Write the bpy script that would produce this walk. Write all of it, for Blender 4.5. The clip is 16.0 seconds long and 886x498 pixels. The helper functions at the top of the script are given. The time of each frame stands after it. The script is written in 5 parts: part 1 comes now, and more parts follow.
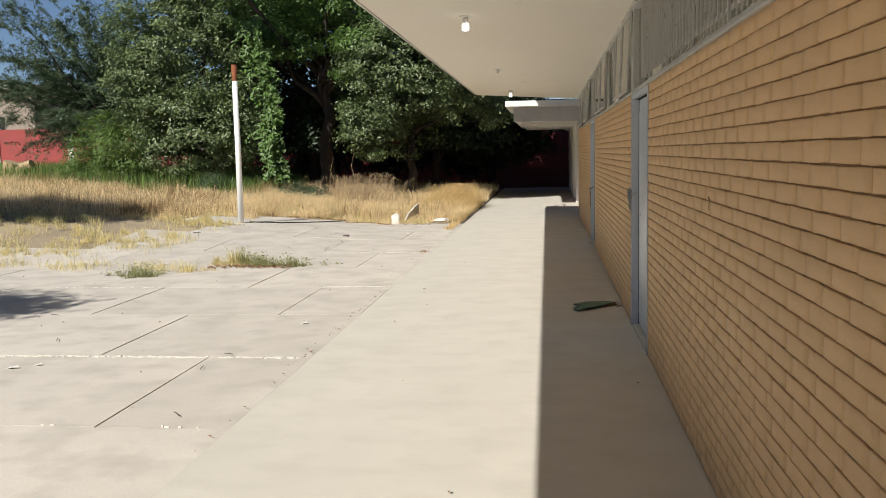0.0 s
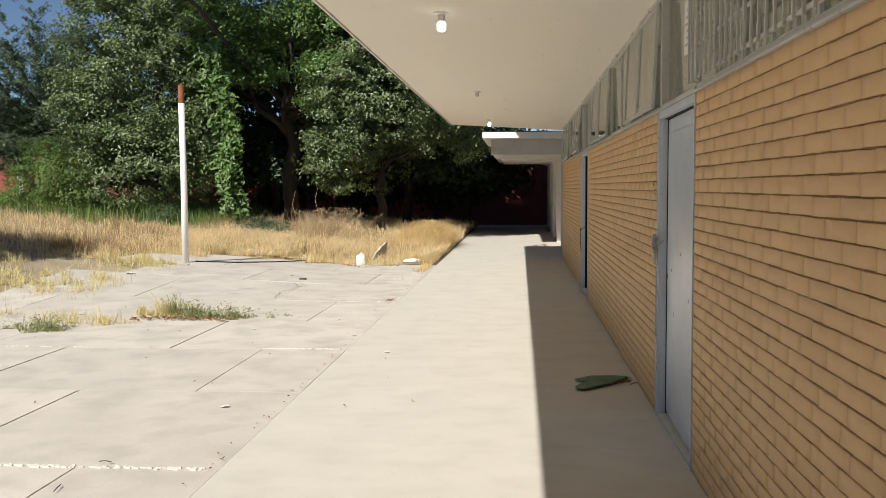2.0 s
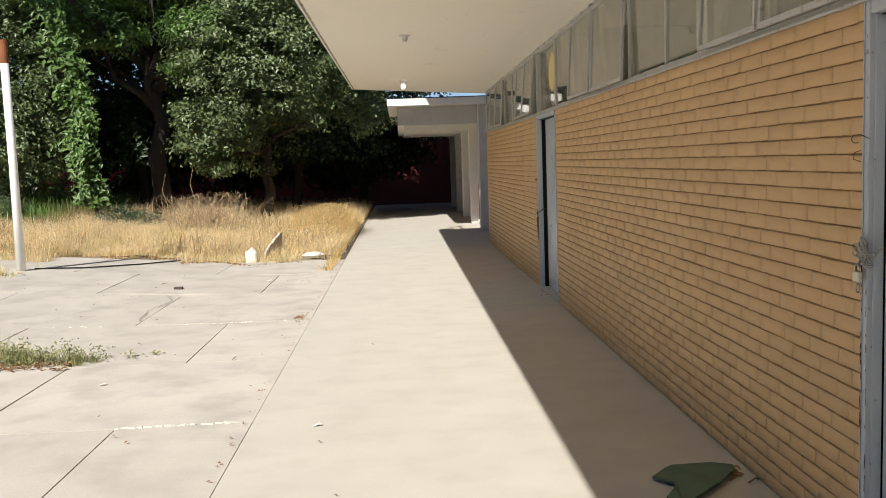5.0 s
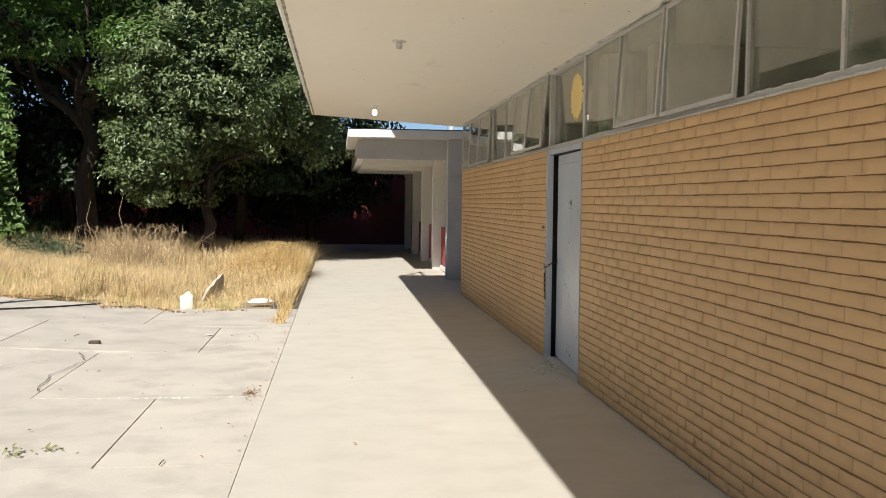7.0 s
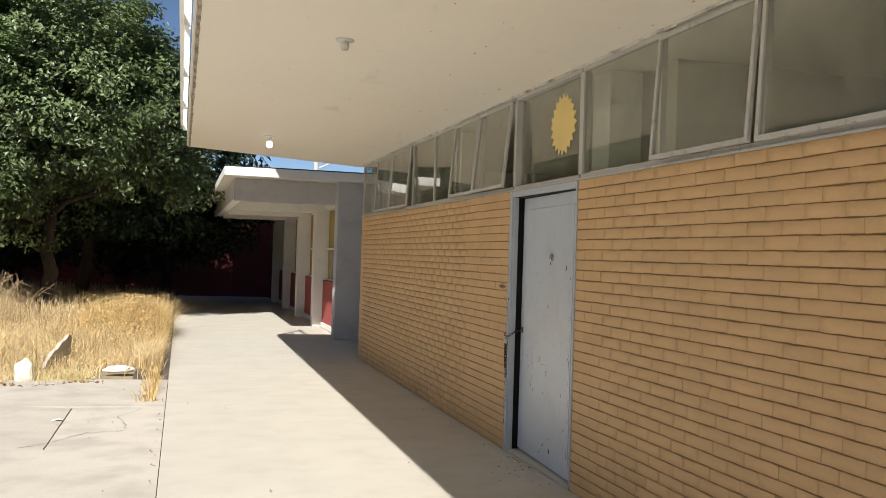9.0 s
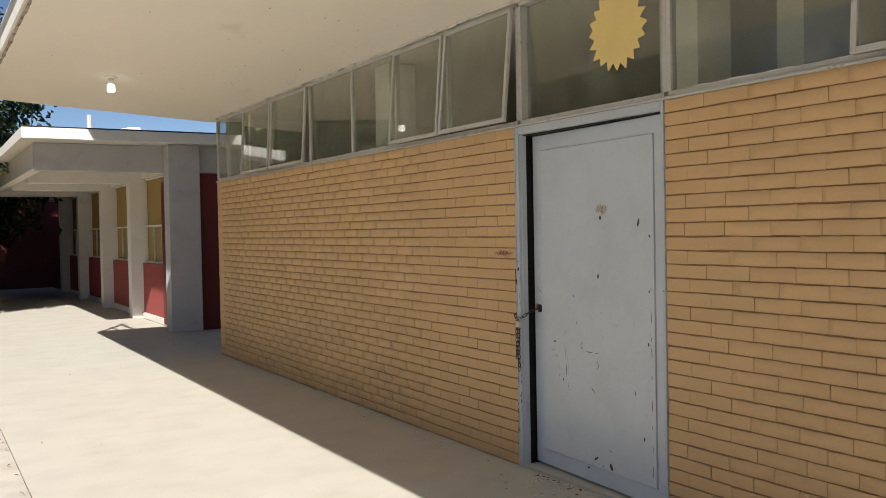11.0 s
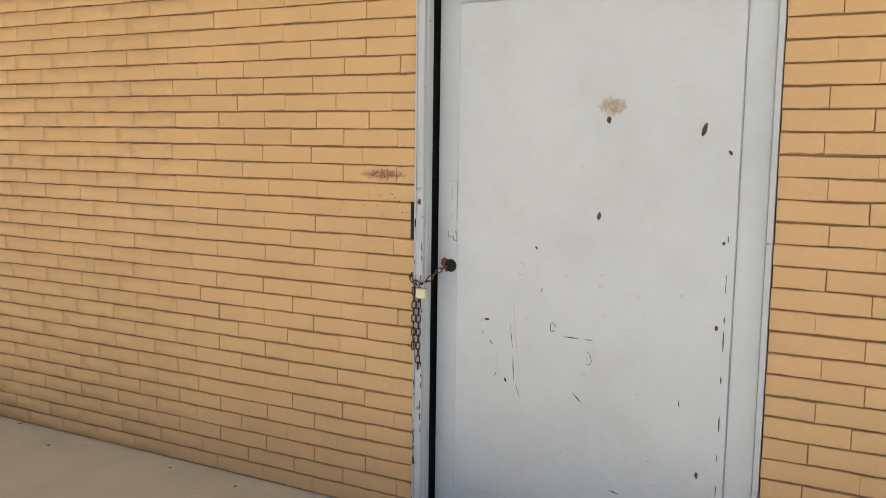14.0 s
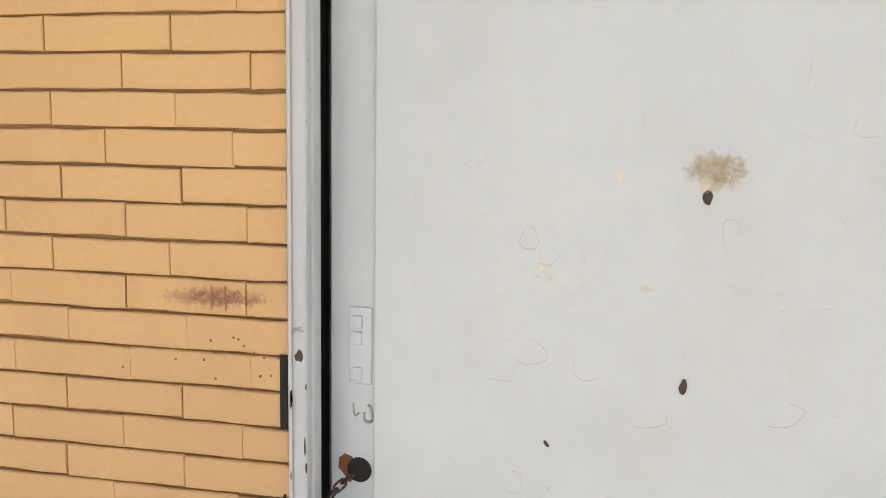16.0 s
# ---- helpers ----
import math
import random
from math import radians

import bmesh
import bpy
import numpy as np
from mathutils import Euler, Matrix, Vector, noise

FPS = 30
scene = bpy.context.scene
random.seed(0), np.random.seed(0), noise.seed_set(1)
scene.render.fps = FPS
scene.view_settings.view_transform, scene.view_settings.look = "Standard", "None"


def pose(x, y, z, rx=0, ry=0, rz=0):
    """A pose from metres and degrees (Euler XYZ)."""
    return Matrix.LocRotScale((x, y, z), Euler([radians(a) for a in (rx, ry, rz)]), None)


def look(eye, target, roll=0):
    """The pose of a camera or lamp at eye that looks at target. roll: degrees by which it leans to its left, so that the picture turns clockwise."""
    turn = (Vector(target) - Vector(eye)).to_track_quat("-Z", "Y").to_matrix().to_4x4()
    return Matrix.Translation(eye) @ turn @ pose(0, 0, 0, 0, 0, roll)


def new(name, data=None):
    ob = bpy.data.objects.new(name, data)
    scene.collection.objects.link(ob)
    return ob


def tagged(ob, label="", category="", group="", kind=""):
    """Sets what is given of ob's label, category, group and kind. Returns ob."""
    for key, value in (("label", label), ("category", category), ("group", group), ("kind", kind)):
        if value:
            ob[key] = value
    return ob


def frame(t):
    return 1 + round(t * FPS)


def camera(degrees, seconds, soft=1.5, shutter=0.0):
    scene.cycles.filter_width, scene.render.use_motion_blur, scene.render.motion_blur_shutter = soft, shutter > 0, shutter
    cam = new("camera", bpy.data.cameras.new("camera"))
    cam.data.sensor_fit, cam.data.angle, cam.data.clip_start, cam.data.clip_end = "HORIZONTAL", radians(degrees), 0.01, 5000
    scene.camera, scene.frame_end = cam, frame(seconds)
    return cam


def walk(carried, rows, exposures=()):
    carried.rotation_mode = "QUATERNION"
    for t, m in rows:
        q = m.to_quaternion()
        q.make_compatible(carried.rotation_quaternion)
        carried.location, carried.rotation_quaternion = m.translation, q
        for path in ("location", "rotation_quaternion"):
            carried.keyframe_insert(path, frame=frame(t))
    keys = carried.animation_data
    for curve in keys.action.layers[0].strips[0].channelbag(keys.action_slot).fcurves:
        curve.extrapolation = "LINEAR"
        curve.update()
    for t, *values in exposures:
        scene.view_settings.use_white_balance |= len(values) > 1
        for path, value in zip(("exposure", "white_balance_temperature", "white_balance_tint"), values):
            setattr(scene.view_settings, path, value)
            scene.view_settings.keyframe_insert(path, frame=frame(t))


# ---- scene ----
cam = camera(53.1, 16.0, soft=0.7)
PATH = [
    (0, (-0.752, -0.312, 1.584), (-0.987, 1.662, 1.368), -1.2),
    (0.5, (-0.882, 0.148, 1.593), (-1.007, 2.134, 1.39), -0.2),
    (1, (-0.852, 0.62, 1.576), (-1.049, 2.602, 1.398), -0.5),
    (1.5, (-0.905, 1.126, 1.575), (-1.154, 3.104, 1.414), -0.1),
    (2, (-0.936, 1.627, 1.567), (-1.109, 3.615, 1.428), -0.4),
    (2.5, (-1.016, 2.105, 1.575), (-1.21, 4.091, 1.453), -1.0),
    (3, (-1.169, 2.608, 1.584), (-1.315, 4.599, 1.455), -2.6),
    (3.5, (-1.295, 3.142, 1.581), (-1.44, 5.129, 1.409), -3.2),
    (4, (-1.469, 3.646, 1.584), (-1.537, 5.636, 1.402), -3.1),
    (4.5, (-1.493, 4.148, 1.566), (-1.467, 6.14, 1.391), -3.2),
    (5, (-1.648, 4.659, 1.557), (-1.558, 6.647, 1.361), -2.0),
    (5.2, (-1.711, 4.823, 1.572), (-1.576, 6.809, 1.374), -1.9),
    (7.3, (-2.13, 6.945, 1.542), (-1.876, 8.926, 1.446), 1.1),
    (7.5, (-2.183, 7.136, 1.57), (-1.919, 9.116, 1.48), 1.6),
    (8, (-2.217, 7.664, 1.565), (-1.922, 9.641, 1.519), 1.2),
    (8.5, (-2.381, 8.169, 1.557), (-1.949, 10.121, 1.536), 1.7),
    (9, (-2.514, 8.602, 1.529), (-1.949, 10.52, 1.545), 1.8),
    (9.5, (-2.669, 9.114, 1.452), (-1.974, 10.989, 1.493), 0.8),
    (9.7, (-2.764, 9.339, 1.403), (-2.042, 11.203, 1.433), -0.5),
    (11.8, (-3.348, 11.66, 1.48), (-2.083, 13.208, 1.422), 0.4),
    (12, (-3.393, 11.833, 1.48), (-2.065, 13.328, 1.427), 0.4),
    (12.5, (-3.294, 12.306, 1.465), (-1.815, 13.651, 1.392), 0.3),
    (13, (-3.253, 12.789, 1.458), (-1.644, 13.966, 1.303), 1.0),
    (13.5, (-3.068, 13.196, 1.409), (-1.376, 14.238, 1.177), 0.6),
    (14, (-2.796, 13.624, 1.423), (-1.047, 14.563, 1.182), 0.8),
    (14.5, (-2.516, 13.985, 1.414), (-0.694, 14.768, 1.157), -0.0),
    (15, (-2.062, 14.221, 1.547), (-0.232, 14.96, 1.227), -0.0),
    (15.5, (-1.8, 14.494, 1.63), (0.079, 15.116, 1.342), 1.3),
    (16, (-1.442, 14.652, 1.599), (0.495, 15.074, 1.338), 0.9),
]
walk(cam, [(t, look(eye, target, roll)) for t, eye, target, roll in PATH],
     exposures=[(0, 0.26), (0.8, 0.35), (3.5, 0.38), (5.2, 0.42), (7.3, 0.48), (9.0, 0.52), (9.7, 0.52), (11.8, 0.48), (12.1, 0.58), (12.5, 1.1), (13.0, 1.38), (13.5, 1.42), (14.0, 1.46), (14.5, 1.70), (15.0, 1.77), (15.5, 1.67), (16.0, 1.68)])

# ---- world, sun and exposure ----
SUN_DIR = Vector((-0.562, -1.08, 1.0)).normalized()
world = bpy.data.worlds.new("world")
scene.world = world
world.use_nodes = True
wn = world.node_tree.nodes
sky = wn.new("ShaderNodeTexSky")
sky.sky_type = "NISHITA"
sky.sun_disc = False
sky.sun_elevation = math.asin(SUN_DIR.z)
sky.sun_rotation = math.atan2(SUN_DIR.x, SUN_DIR.y)
sky.air_density, sky.dust_density, sky.ozone_density = 0.6, 0.0, 2.0
wn["Background"].inputs["Strength"].default_value = 0.064
world.node_tree.links.new(sky.outputs["Color"], wn["Background"].inputs["Color"])
sun_data = bpy.data.lights.new("sun", "SUN")
sun_data.energy, sun_data.angle, sun_data.color = 5.0, radians(0.5), (1.0, 0.965, 0.905)
sun_lamp = new("sun", sun_data)
sun_lamp.matrix_world = look((0, 0, 0), -SUN_DIR)

# ---- materials ----


def mat(name, col, rough=0.8, var=0.12, scale=6.0, fine=60.0, bump=0.15, metal=0.0, island=0.0, obrand=0.0,
        stain=None, stain_scale=1.2, stain_amt=0.5, stain_edge=(0.52, 0.7), stretch=(1, 1, 1), dist=0.004):
    """A two-scale procedural surface: broad tone changes, fine grain with relief, optional stains."""
    m = bpy.data.materials.new(name)
    m.use_nodes = True
    nt = m.node_tree
    N, L = nt.nodes, nt.links
    b = N["Principled BSDF"]
    geo = N.new("ShaderNodeNewGeometry")
    mp = N.new("ShaderNodeMapping")
    mp.inputs["Scale"].default_value = stretch
    L.new(geo.outputs["Position"], mp.inputs["Vector"])

    def noise_tex(s, detail=4.0):
        n = N.new("ShaderNodeTexNoise")
        n.inputs["Scale"].default_value = s
        n.inputs["Detail"].default_value = detail
        L.new(mp.outputs["Vector"], n.inputs["Vector"])
        return n

    def math_node(op, a, c):
        q = N.new("ShaderNodeMath")
        q.operation = op
        for i, v in enumerate((a, c)):
            if isinstance(v, (int, float)):
                q.inputs[i].default_value = v
            else:
                L.new(v, q.inputs[i])
        return q.outputs[0]

    big, small = noise_tex(scale), noise_tex(fine, 3.0)
    val = math_node("ADD", math_node("MULTIPLY", math_node("SUBTRACT", big.outputs["Fac"], 0.5), 2.2 * var),
                    math_node("MULTIPLY", math_node("SUBTRACT", small.outputs["Fac"], 0.5), 1.2 * var))
    if island:
        val = math_node("ADD", val, math_node("MULTIPLY", math_node("SUBTRACT", geo.outputs["Random Per Island"], 0.5), island))
    if obrand:
        oi = N.new("ShaderNodeObjectInfo")
        val = math_node("ADD", val, math_node("MULTIPLY", math_node("SUBTRACT", oi.outputs["Random"], 0.5), obrand))
    val = math_node("ADD", val, 1.0)
    sc = N.new("ShaderNodeVectorMath")
    sc.operation = "SCALE"
    sc.inputs[0].default_value = col
    L.new(val, sc.inputs["Scale"])
    out = sc.outputs["Vector"]
    if stain:
        sn = noise_tex(stain_scale, 6.0)
        ramp = N.new("ShaderNodeMapRange")
        ramp.inputs["From Min"].default_value, ramp.inputs["From Max"].default_value = stain_edge
        ramp.inputs["To Max"].default_value = stain_amt
        L.new(sn.outputs["Fac"], ramp.inputs["Value"])
        mx = N.new("ShaderNodeMix")
        mx.data_type = "RGBA"
        L.new(ramp.outputs[0], mx.inputs["Factor"])
        L.new(out, mx.inputs["A"])
        mx.inputs["B"].default_value = (*stain, 1)
        out = mx.outputs["Result"]
    L.new(out, b.inputs["Base Color"])
    b.inputs["Roughness"].default_value = rough
    b.inputs["Metallic"].default_value = metal
    if bump:
        bp = N.new("ShaderNodeBump")
        bp.inputs["Strength"].default_value = bump
        bp.inputs["Distance"].default_value = dist
        L.new(math_node("ADD", small.outputs["Fac"], math_node("MULTIPLY", big.outputs["Fac"], 1.5)), bp.inputs["Height"])
        L.new(bp.outputs["Normal"], b.inputs["Normal"])
    return m


def leaf_mat(name, col, rough=0.4, var=0.5, trans=0.25):
    """Leaf or grass: the colour changes from blade to blade, and light comes through."""
    m = mat(name, col, rough, 0.15, 0.8, 9.0, 0.0, island=var)
    nt = m.node_tree
    b = nt.nodes["Principled BSDF"]
    tr = nt.nodes.new("ShaderNodeBsdfTranslucent")
    src = b.inputs["Base Color"].links[0].from_socket
    nt.links.new(src, tr.inputs["Color"])
    mix = nt.nodes.new("ShaderNodeMixShader")
    mix.inputs[0].default_value = trans
    nt.links.new(b.outputs[0], mix.inputs[1])
    nt.links.new(tr.outputs[0], mix.inputs[2])
    nt.links.new(mix.outputs[0], nt.nodes["Material Output"].inputs["Surface"])
    return m


def glass_mat(name, tint=(0.93, 0.95, 0.93)):
    m = bpy.data.materials.new(name)
    m.use_nodes = True
    nt = m.node_tree
    N, L = nt.nodes, nt.links
    N.remove(N["Principled BSDF"])
    tr, gl, fr, mx = (N.new("ShaderNodeBsdfTransparent"), N.new("ShaderNodeBsdfGlossy"), N.new("ShaderNodeLayerWeight"), N.new("ShaderNodeMixShader"))
    tr.inputs["Color"].default_value = (*tint, 1)
    gl.inputs["Roughness"].default_value = 0.02
    fr.inputs["Blend"].default_value = 0.5
    pw, ad = N.new("ShaderNodeMath"), N.new("ShaderNodeMath")
    pw.operation, ad.operation = "POWER", "MULTIPLY_ADD"
    pw.inputs[1].default_value, ad.inputs[1].default_value, ad.inputs[2].default_value = 4.0, 0.95, 0.05
    L.new(fr.outputs["Facing"], pw.inputs[0])
    L.new(pw.outputs[0], ad.inputs[0])
    L.new(ad.outputs[0], mx.inputs[0])
    L.new(tr.outputs[0], mx.inputs[1])
    L.new(gl.outputs[0], mx.inputs[2])
    dust, m2 = N.new("ShaderNodeBsdfDiffuse"), N.new("ShaderNodeMixShader")
    dust.inputs["Color"].default_value = (0.62, 0.60, 0.46, 1)
    geo, nz, rmp = N.new("ShaderNodeNewGeometry"), N.new("ShaderNodeTexNoise"), N.new("ShaderNodeMapRange")
    nz.inputs["Scale"].default_value = 5.0
    nz.inputs["Detail"].default_value = 6.0
    rmp.inputs["From Min"].default_value, rmp.inputs["From Max"].default_value = 0.35, 0.75
    rmp.inputs["To Min"].default_value, rmp.inputs["To Max"].default_value = 0.04, 0.12
    L.new(geo.outputs["Position"], nz.inputs["Vector"])
    L.new(nz.outputs["Fac"], rmp.inputs["Value"])
    L.new(rmp.outputs[0], m2.inputs[0])
    L.new(mx.outputs[0], m2.inputs[1])
    L.new(dust.outputs[0], m2.inputs[2])
    L.new(m2.outputs[0], N["Material Output"].inputs["Surface"])
    return m


M_BRICK = mat("brick_paint", (0.622, 0.402, 0.199), 0.6, 0.09, 2.2, 70, 0.35, island=0.05, obrand=0.05,
              stain=(0.46, 0.28, 0.14), stain_scale=1.7, stain_amt=0.18, stain_edge=(0.5, 0.75))
# joint brown: dirt, plus some shade of the raked joints put into the colour
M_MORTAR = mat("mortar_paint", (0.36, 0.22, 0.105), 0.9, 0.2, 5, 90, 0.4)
M_DOOR = mat("door_paint", (0.585, 0.63, 0.68), 0.27, 0.06, 2.6, 22, 0.22,
             stain=(0.47, 0.49, 0.51), stain_scale=3.2, stain_amt=0.4, stain_edge=(0.48, 0.78), dist=0.010)
M_FRAME = mat("steel_frame_paint", (0.50, 0.53, 0.57), 0.45, 0.08, 4, 60, 0.2,
              stain=(0.16, 0.09, 0.06), stain_scale=30, stain_amt=0.7, stain_edge=(0.66, 0.72))
M_WINFRAME = mat("window_frame_paint", (0.50, 0.49, 0.46), 0.5, 0.1, 6, 60, 0.2,
                 stain=(0.2, 0.17, 0.14), stain_scale=25, stain_amt=0.5, stain_edge=(0.6, 0.7))
M_SOFFIT = mat("soffit_paint", (0.85, 0.80, 0.705), 0.85, 0.035, 1.2, 25, 0.08,
               stain=(0.50, 0.44, 0.36), stain_scale=4, stain_amt=0.35, stain_edge=(0.66, 0.8), stretch=(1, 0.35, 1))
M_FASCIA = mat("fascia_paint", (0.70, 0.68, 0.63), 0.85, 0.1, 2, 30, 0.2,
               stain=(0.16, 0.14, 0.12), stain_scale=5, stain_amt=0.8, stain_edge=(0.5, 0.7))
M_WALK = mat("walkway_concrete", (0.54, 0.505, 0.435), 0.9, 0.09, 2.2, 70, 0.15,
             stain=(0.45, 0.415, 0.35), stain_scale=4.0, stain_amt=0.45, stain_edge=(0.48, 0.72), stretch=(0.8, 1.1, 1))
M_SLAB = mat("yard_concrete", (0.535, 0.49, 0.425), 0.92, 0.15, 1.6, 60, 0.2, obrand=0.10,
             stain=(0.41, 0.375, 0.325), stain_scale=2.6, stain_amt=0.75, stain_edge=(0.47, 0.68))
M_SOIL = mat("dry_soil", (0.30, 0.24, 0.16), 0.95, 0.2, 1.0, 20, 0.5, stain=(0.42, 0.34, 0.2), stain_scale=0.9, stain_amt=0.8, dist=0.02)
M_JOINT = mat("joint_dirt", (0.10, 0.085, 0.07), 0.95, 0.3, 8, 60, 0.3)
M_CHIP = mat("white_mortar", (0.64, 0.61, 0.54), 0.9, 0.1, 10, 60, 0.3, island=0.2)
M_REDWALL = mat("red_wall_paint", (0.31, 0.058, 0.052), 0.8, 0.12, 1.5, 20, 0.2, stain=(0.22, 0.06, 0.055), stain_scale=2, stain_amt=0.5)
# maroon paint; also carries the shade on the perimeter wall
M_MAROON = mat("maroon_paint_and_shade", (0.14, 0.022, 0.022), 0.55, 0.15, 2, 30, 0.15)
M_WHITE = mat("white_paint", (0.74, 0.72, 0.67), 0.75, 0.06, 2, 30, 0.15, stain=(0.45, 0.42, 0.37), stain_scale=3, stain_amt=0.35, stain_edge=(0.6, 0.8))
M_GREYCOL = mat("grey_column_paint", (0.52, 0.51, 0.50), 0.8, 0.06, 2, 30, 0.2, stain=(0.35, 0.34, 0.33), stain_scale=3, stain_amt=0.4)
M_POLE = mat("pole_paint", (0.80, 0.80, 0.77), 0.5, 0.05, 3, 40, 0.1)
M_RUST = mat("rust", (0.24, 0.085, 0.035), 0.9, 0.3, 6, 60, 0.4)
M_CHAIN = mat("rusty_chain", (0.10, 0.055, 0.04), 0.7, 0.3, 20, 120, 0.4, metal=0.4)
M_STEEL = mat("dull_steel", (0.42, 0.41, 0.38), 0.45, 0.15, 20, 100, 0.2, metal=0.8)
M_BRASS = mat("padlock_metal", (0.62, 0.58, 0.46), 0.4, 0.1, 20, 100, 0.1, metal=0.6)
M_DARK = mat("dark_gap", (0.02, 0.018, 0.016), 0.9, 0.2, 8, 60, 0.2)
M_CHIPDARK = mat("bare_metal_chip", (0.075, 0.045, 0.035), 0.7, 0.3, 30, 120, 0.2)
M_SCRATCHSHADE = mat("scratch_and_shadow_grey", (0.36, 0.36, 0.37), 0.7, 0.3, 30, 120, 0.2)
M_SCUFF = mat("faint_scuff", (0.50, 0.515, 0.53), 0.6, 0.25, 30, 120, 0.2)
M_YELLOW = mat("yellow_card", (0.80, 0.62, 0.25), 0.8, 0.06, 6, 50, 0.1)
M_CURTAIN = mat("ochre_curtain", (0.36, 0.25, 0.085), 0.9, 0.15, 3, 40, 0.2, stretch=(1, 1, 0.2))
M_ROOM = mat("room_plaster", (0.53, 0.52, 0.42), 0.9, 0.06, 1.5, 20, 0.1)
M_ROOMFLOOR = mat("room_floor_tiles", (0.46, 0.44, 0.36), 0.6, 0.1, 2, 20, 0.1)
M_GREEN = mat("green_board", (0.085, 0.15, 0.095), 0.7, 0.15, 8, 50, 0.2, stain=(0.075, 0.085, 0.05), stain_scale=9, stain_amt=0.5)
M_STONE = mat("pale_stone", (0.66, 0.63, 0.57), 0.9, 0.1, 9, 50, 0.4)
M_BARK = mat("bark", (0.045, 0.034, 0.026), 0.95, 0.3, 5, 40, 0.8, stretch=(1, 1, 0.3), dist=0.02)
M_TWIG = mat("dry_twig", (0.40, 0.29, 0.17), 0.9, 0.2, 5, 40, 0.3)
M_LEAF = leaf_mat("broad_leaf", (0.135, 0.182, 0.072), 0.38, 0.7)
M_LEAFB = leaf_mat("vine_leaf", (0.12, 0.205, 0.05), 0.42, 0.5, 0.35)
# darker leaf green: the grove's shade is put into the colour
M_LEAFD = leaf_mat("leaf_dark_for_shade", (0.035, 0.062, 0.022), 0.5, 0.6)
M_FEATHER = leaf_mat("feathery_leaf", (0.085, 0.13, 0.062), 0.5, 0.5)
M_BUSH = leaf_mat("bush_leaf", (0.12, 0.195, 0.035), 0.5, 0.5)
M_DRY = leaf_mat("dry_grass_blade", (0.80, 0.64, 0.375), 0.65, 0.75, 0.3)
M_DRYB = leaf_mat("tawny_grass_blade", (0.66, 0.48, 0.22), 0.65, 0.75, 0.3)
M_PALE = leaf_mat("straw_grass_blade", (0.68, 0.585, 0.29), 0.65, 0.5, 0.3)
M_WEED = leaf_mat("weed_blade", (0.30, 0.31, 0.14), 0.6, 0.6, 0.3)
M_GRASSG = leaf_mat("green_grass_blade", (0.135, 0.225, 0.05), 0.55, 0.5, 0.3)
M_LITTER = leaf_mat("dead_leaf", (0.27, 0.15, 0.07), 0.8, 0.6, 0.1)
M_GLASS = glass_mat("window_glass")
M_HOUSE = mat("far_house_render", (0.30, 0.25, 0.20), 0.9, 0.1, 0.6, 8, 0.1)
M_BULB = bpy.data.materials.new("lit_bulb")
M_BULB.use_nodes = True
M_BULB.node_tree.nodes["Principled BSDF"].inputs["Base Color"].default_value = (0.9, 0.9, 0.88, 1)
M_BULB.node_tree.nodes["Principled BSDF"].inputs["Emission Color"].default_value = (1, 0.97, 0.9, 1)
M_BULB.node_tree.nodes["Principled BSDF"].inputs["Emission Strength"].default_value = 2.5

# ---- building helpers ----


def part(name, bm, material, parent=None, label="", smooth=False):
    """Links a bmesh as one mesh object under a thing or a part."""
    me = bpy.data.meshes.new(name)
    bm.to_mesh(me)
    bm.free()
    me.materials.append(material)
    if smooth:
        for p in me.polygons:
            p.use_smooth = True
    ob = new(name, me)
    if parent:
        ob.parent = parent
        ob.matrix_parent_inverse = Matrix.Translation(-parent.matrix_basis.translation) if not parent.parent else Matrix()
    if label:
        ob["label"] = label
    return ob


def thing(name, at, label, category, kind="", group=""):
    e = new(name)
    e.empty_display_size = 0.1
    e.location = at
    return tagged(e, label, category, group, kind)


def box(bm, x0, x1, y0, y1, z0, z1, bevel=0.0, m=None):
    r = bmesh.ops.create_cube(bm, size=1.0)
    vs = r["verts"]
    bmesh.ops.scale(bm, vec=(abs(x1 - x0), abs(y1 - y0), abs(z1 - z0)), verts=vs)
    bmesh.ops.translate(bm, vec=((x0 + x1) / 2, (y0 + y1) / 2, (z0 + z1) / 2), verts=vs)
    if bevel:
        es = list({e for v in vs for e in v.link_edges})
        bmesh.ops.bevel(bm, geom=es, offset=bevel, segments=2, profile=0.5, affect="EDGES")
    if m is not None:
        bm.transform(m)
    return bm


def bx(*a, **k):
    return box(bmesh.new(), *a, **k)


def tube(bm, pts, radii, seg=8, cap=True):
    """A tapered tube through points."""
    rings = []
    pts = [Vector(p) for p in pts]
    for i, p in enumerate(pts):
        d = (pts[min(i + 1, len(pts) - 1)] - pts[max(i - 1, 0)]).normalized()
        s = d.orthogonal().normalized() if abs(d.z) > 0.9 else d.cross(Vector((0, 0, 1))).normalized()
        u = d.cross(s)
        r = radii[i] if isinstance(radii, (list, tuple)) else radii
        rings.append([bm.verts.new(p + (s * math.cos(a) + u * math.sin(a)) * r) for a in [2 * math.pi * k / seg for k in range(seg)]])
    for a, b in zip(rings, rings[1:]):
        for k in range(seg):
            bm.faces.new((a[k], a[(k + 1) % seg], b[(k + 1) % seg], b[k]))
    if cap:
        bm.faces.new(rings[0][::-1])
        bm.faces.new(rings[-1])
    return bm


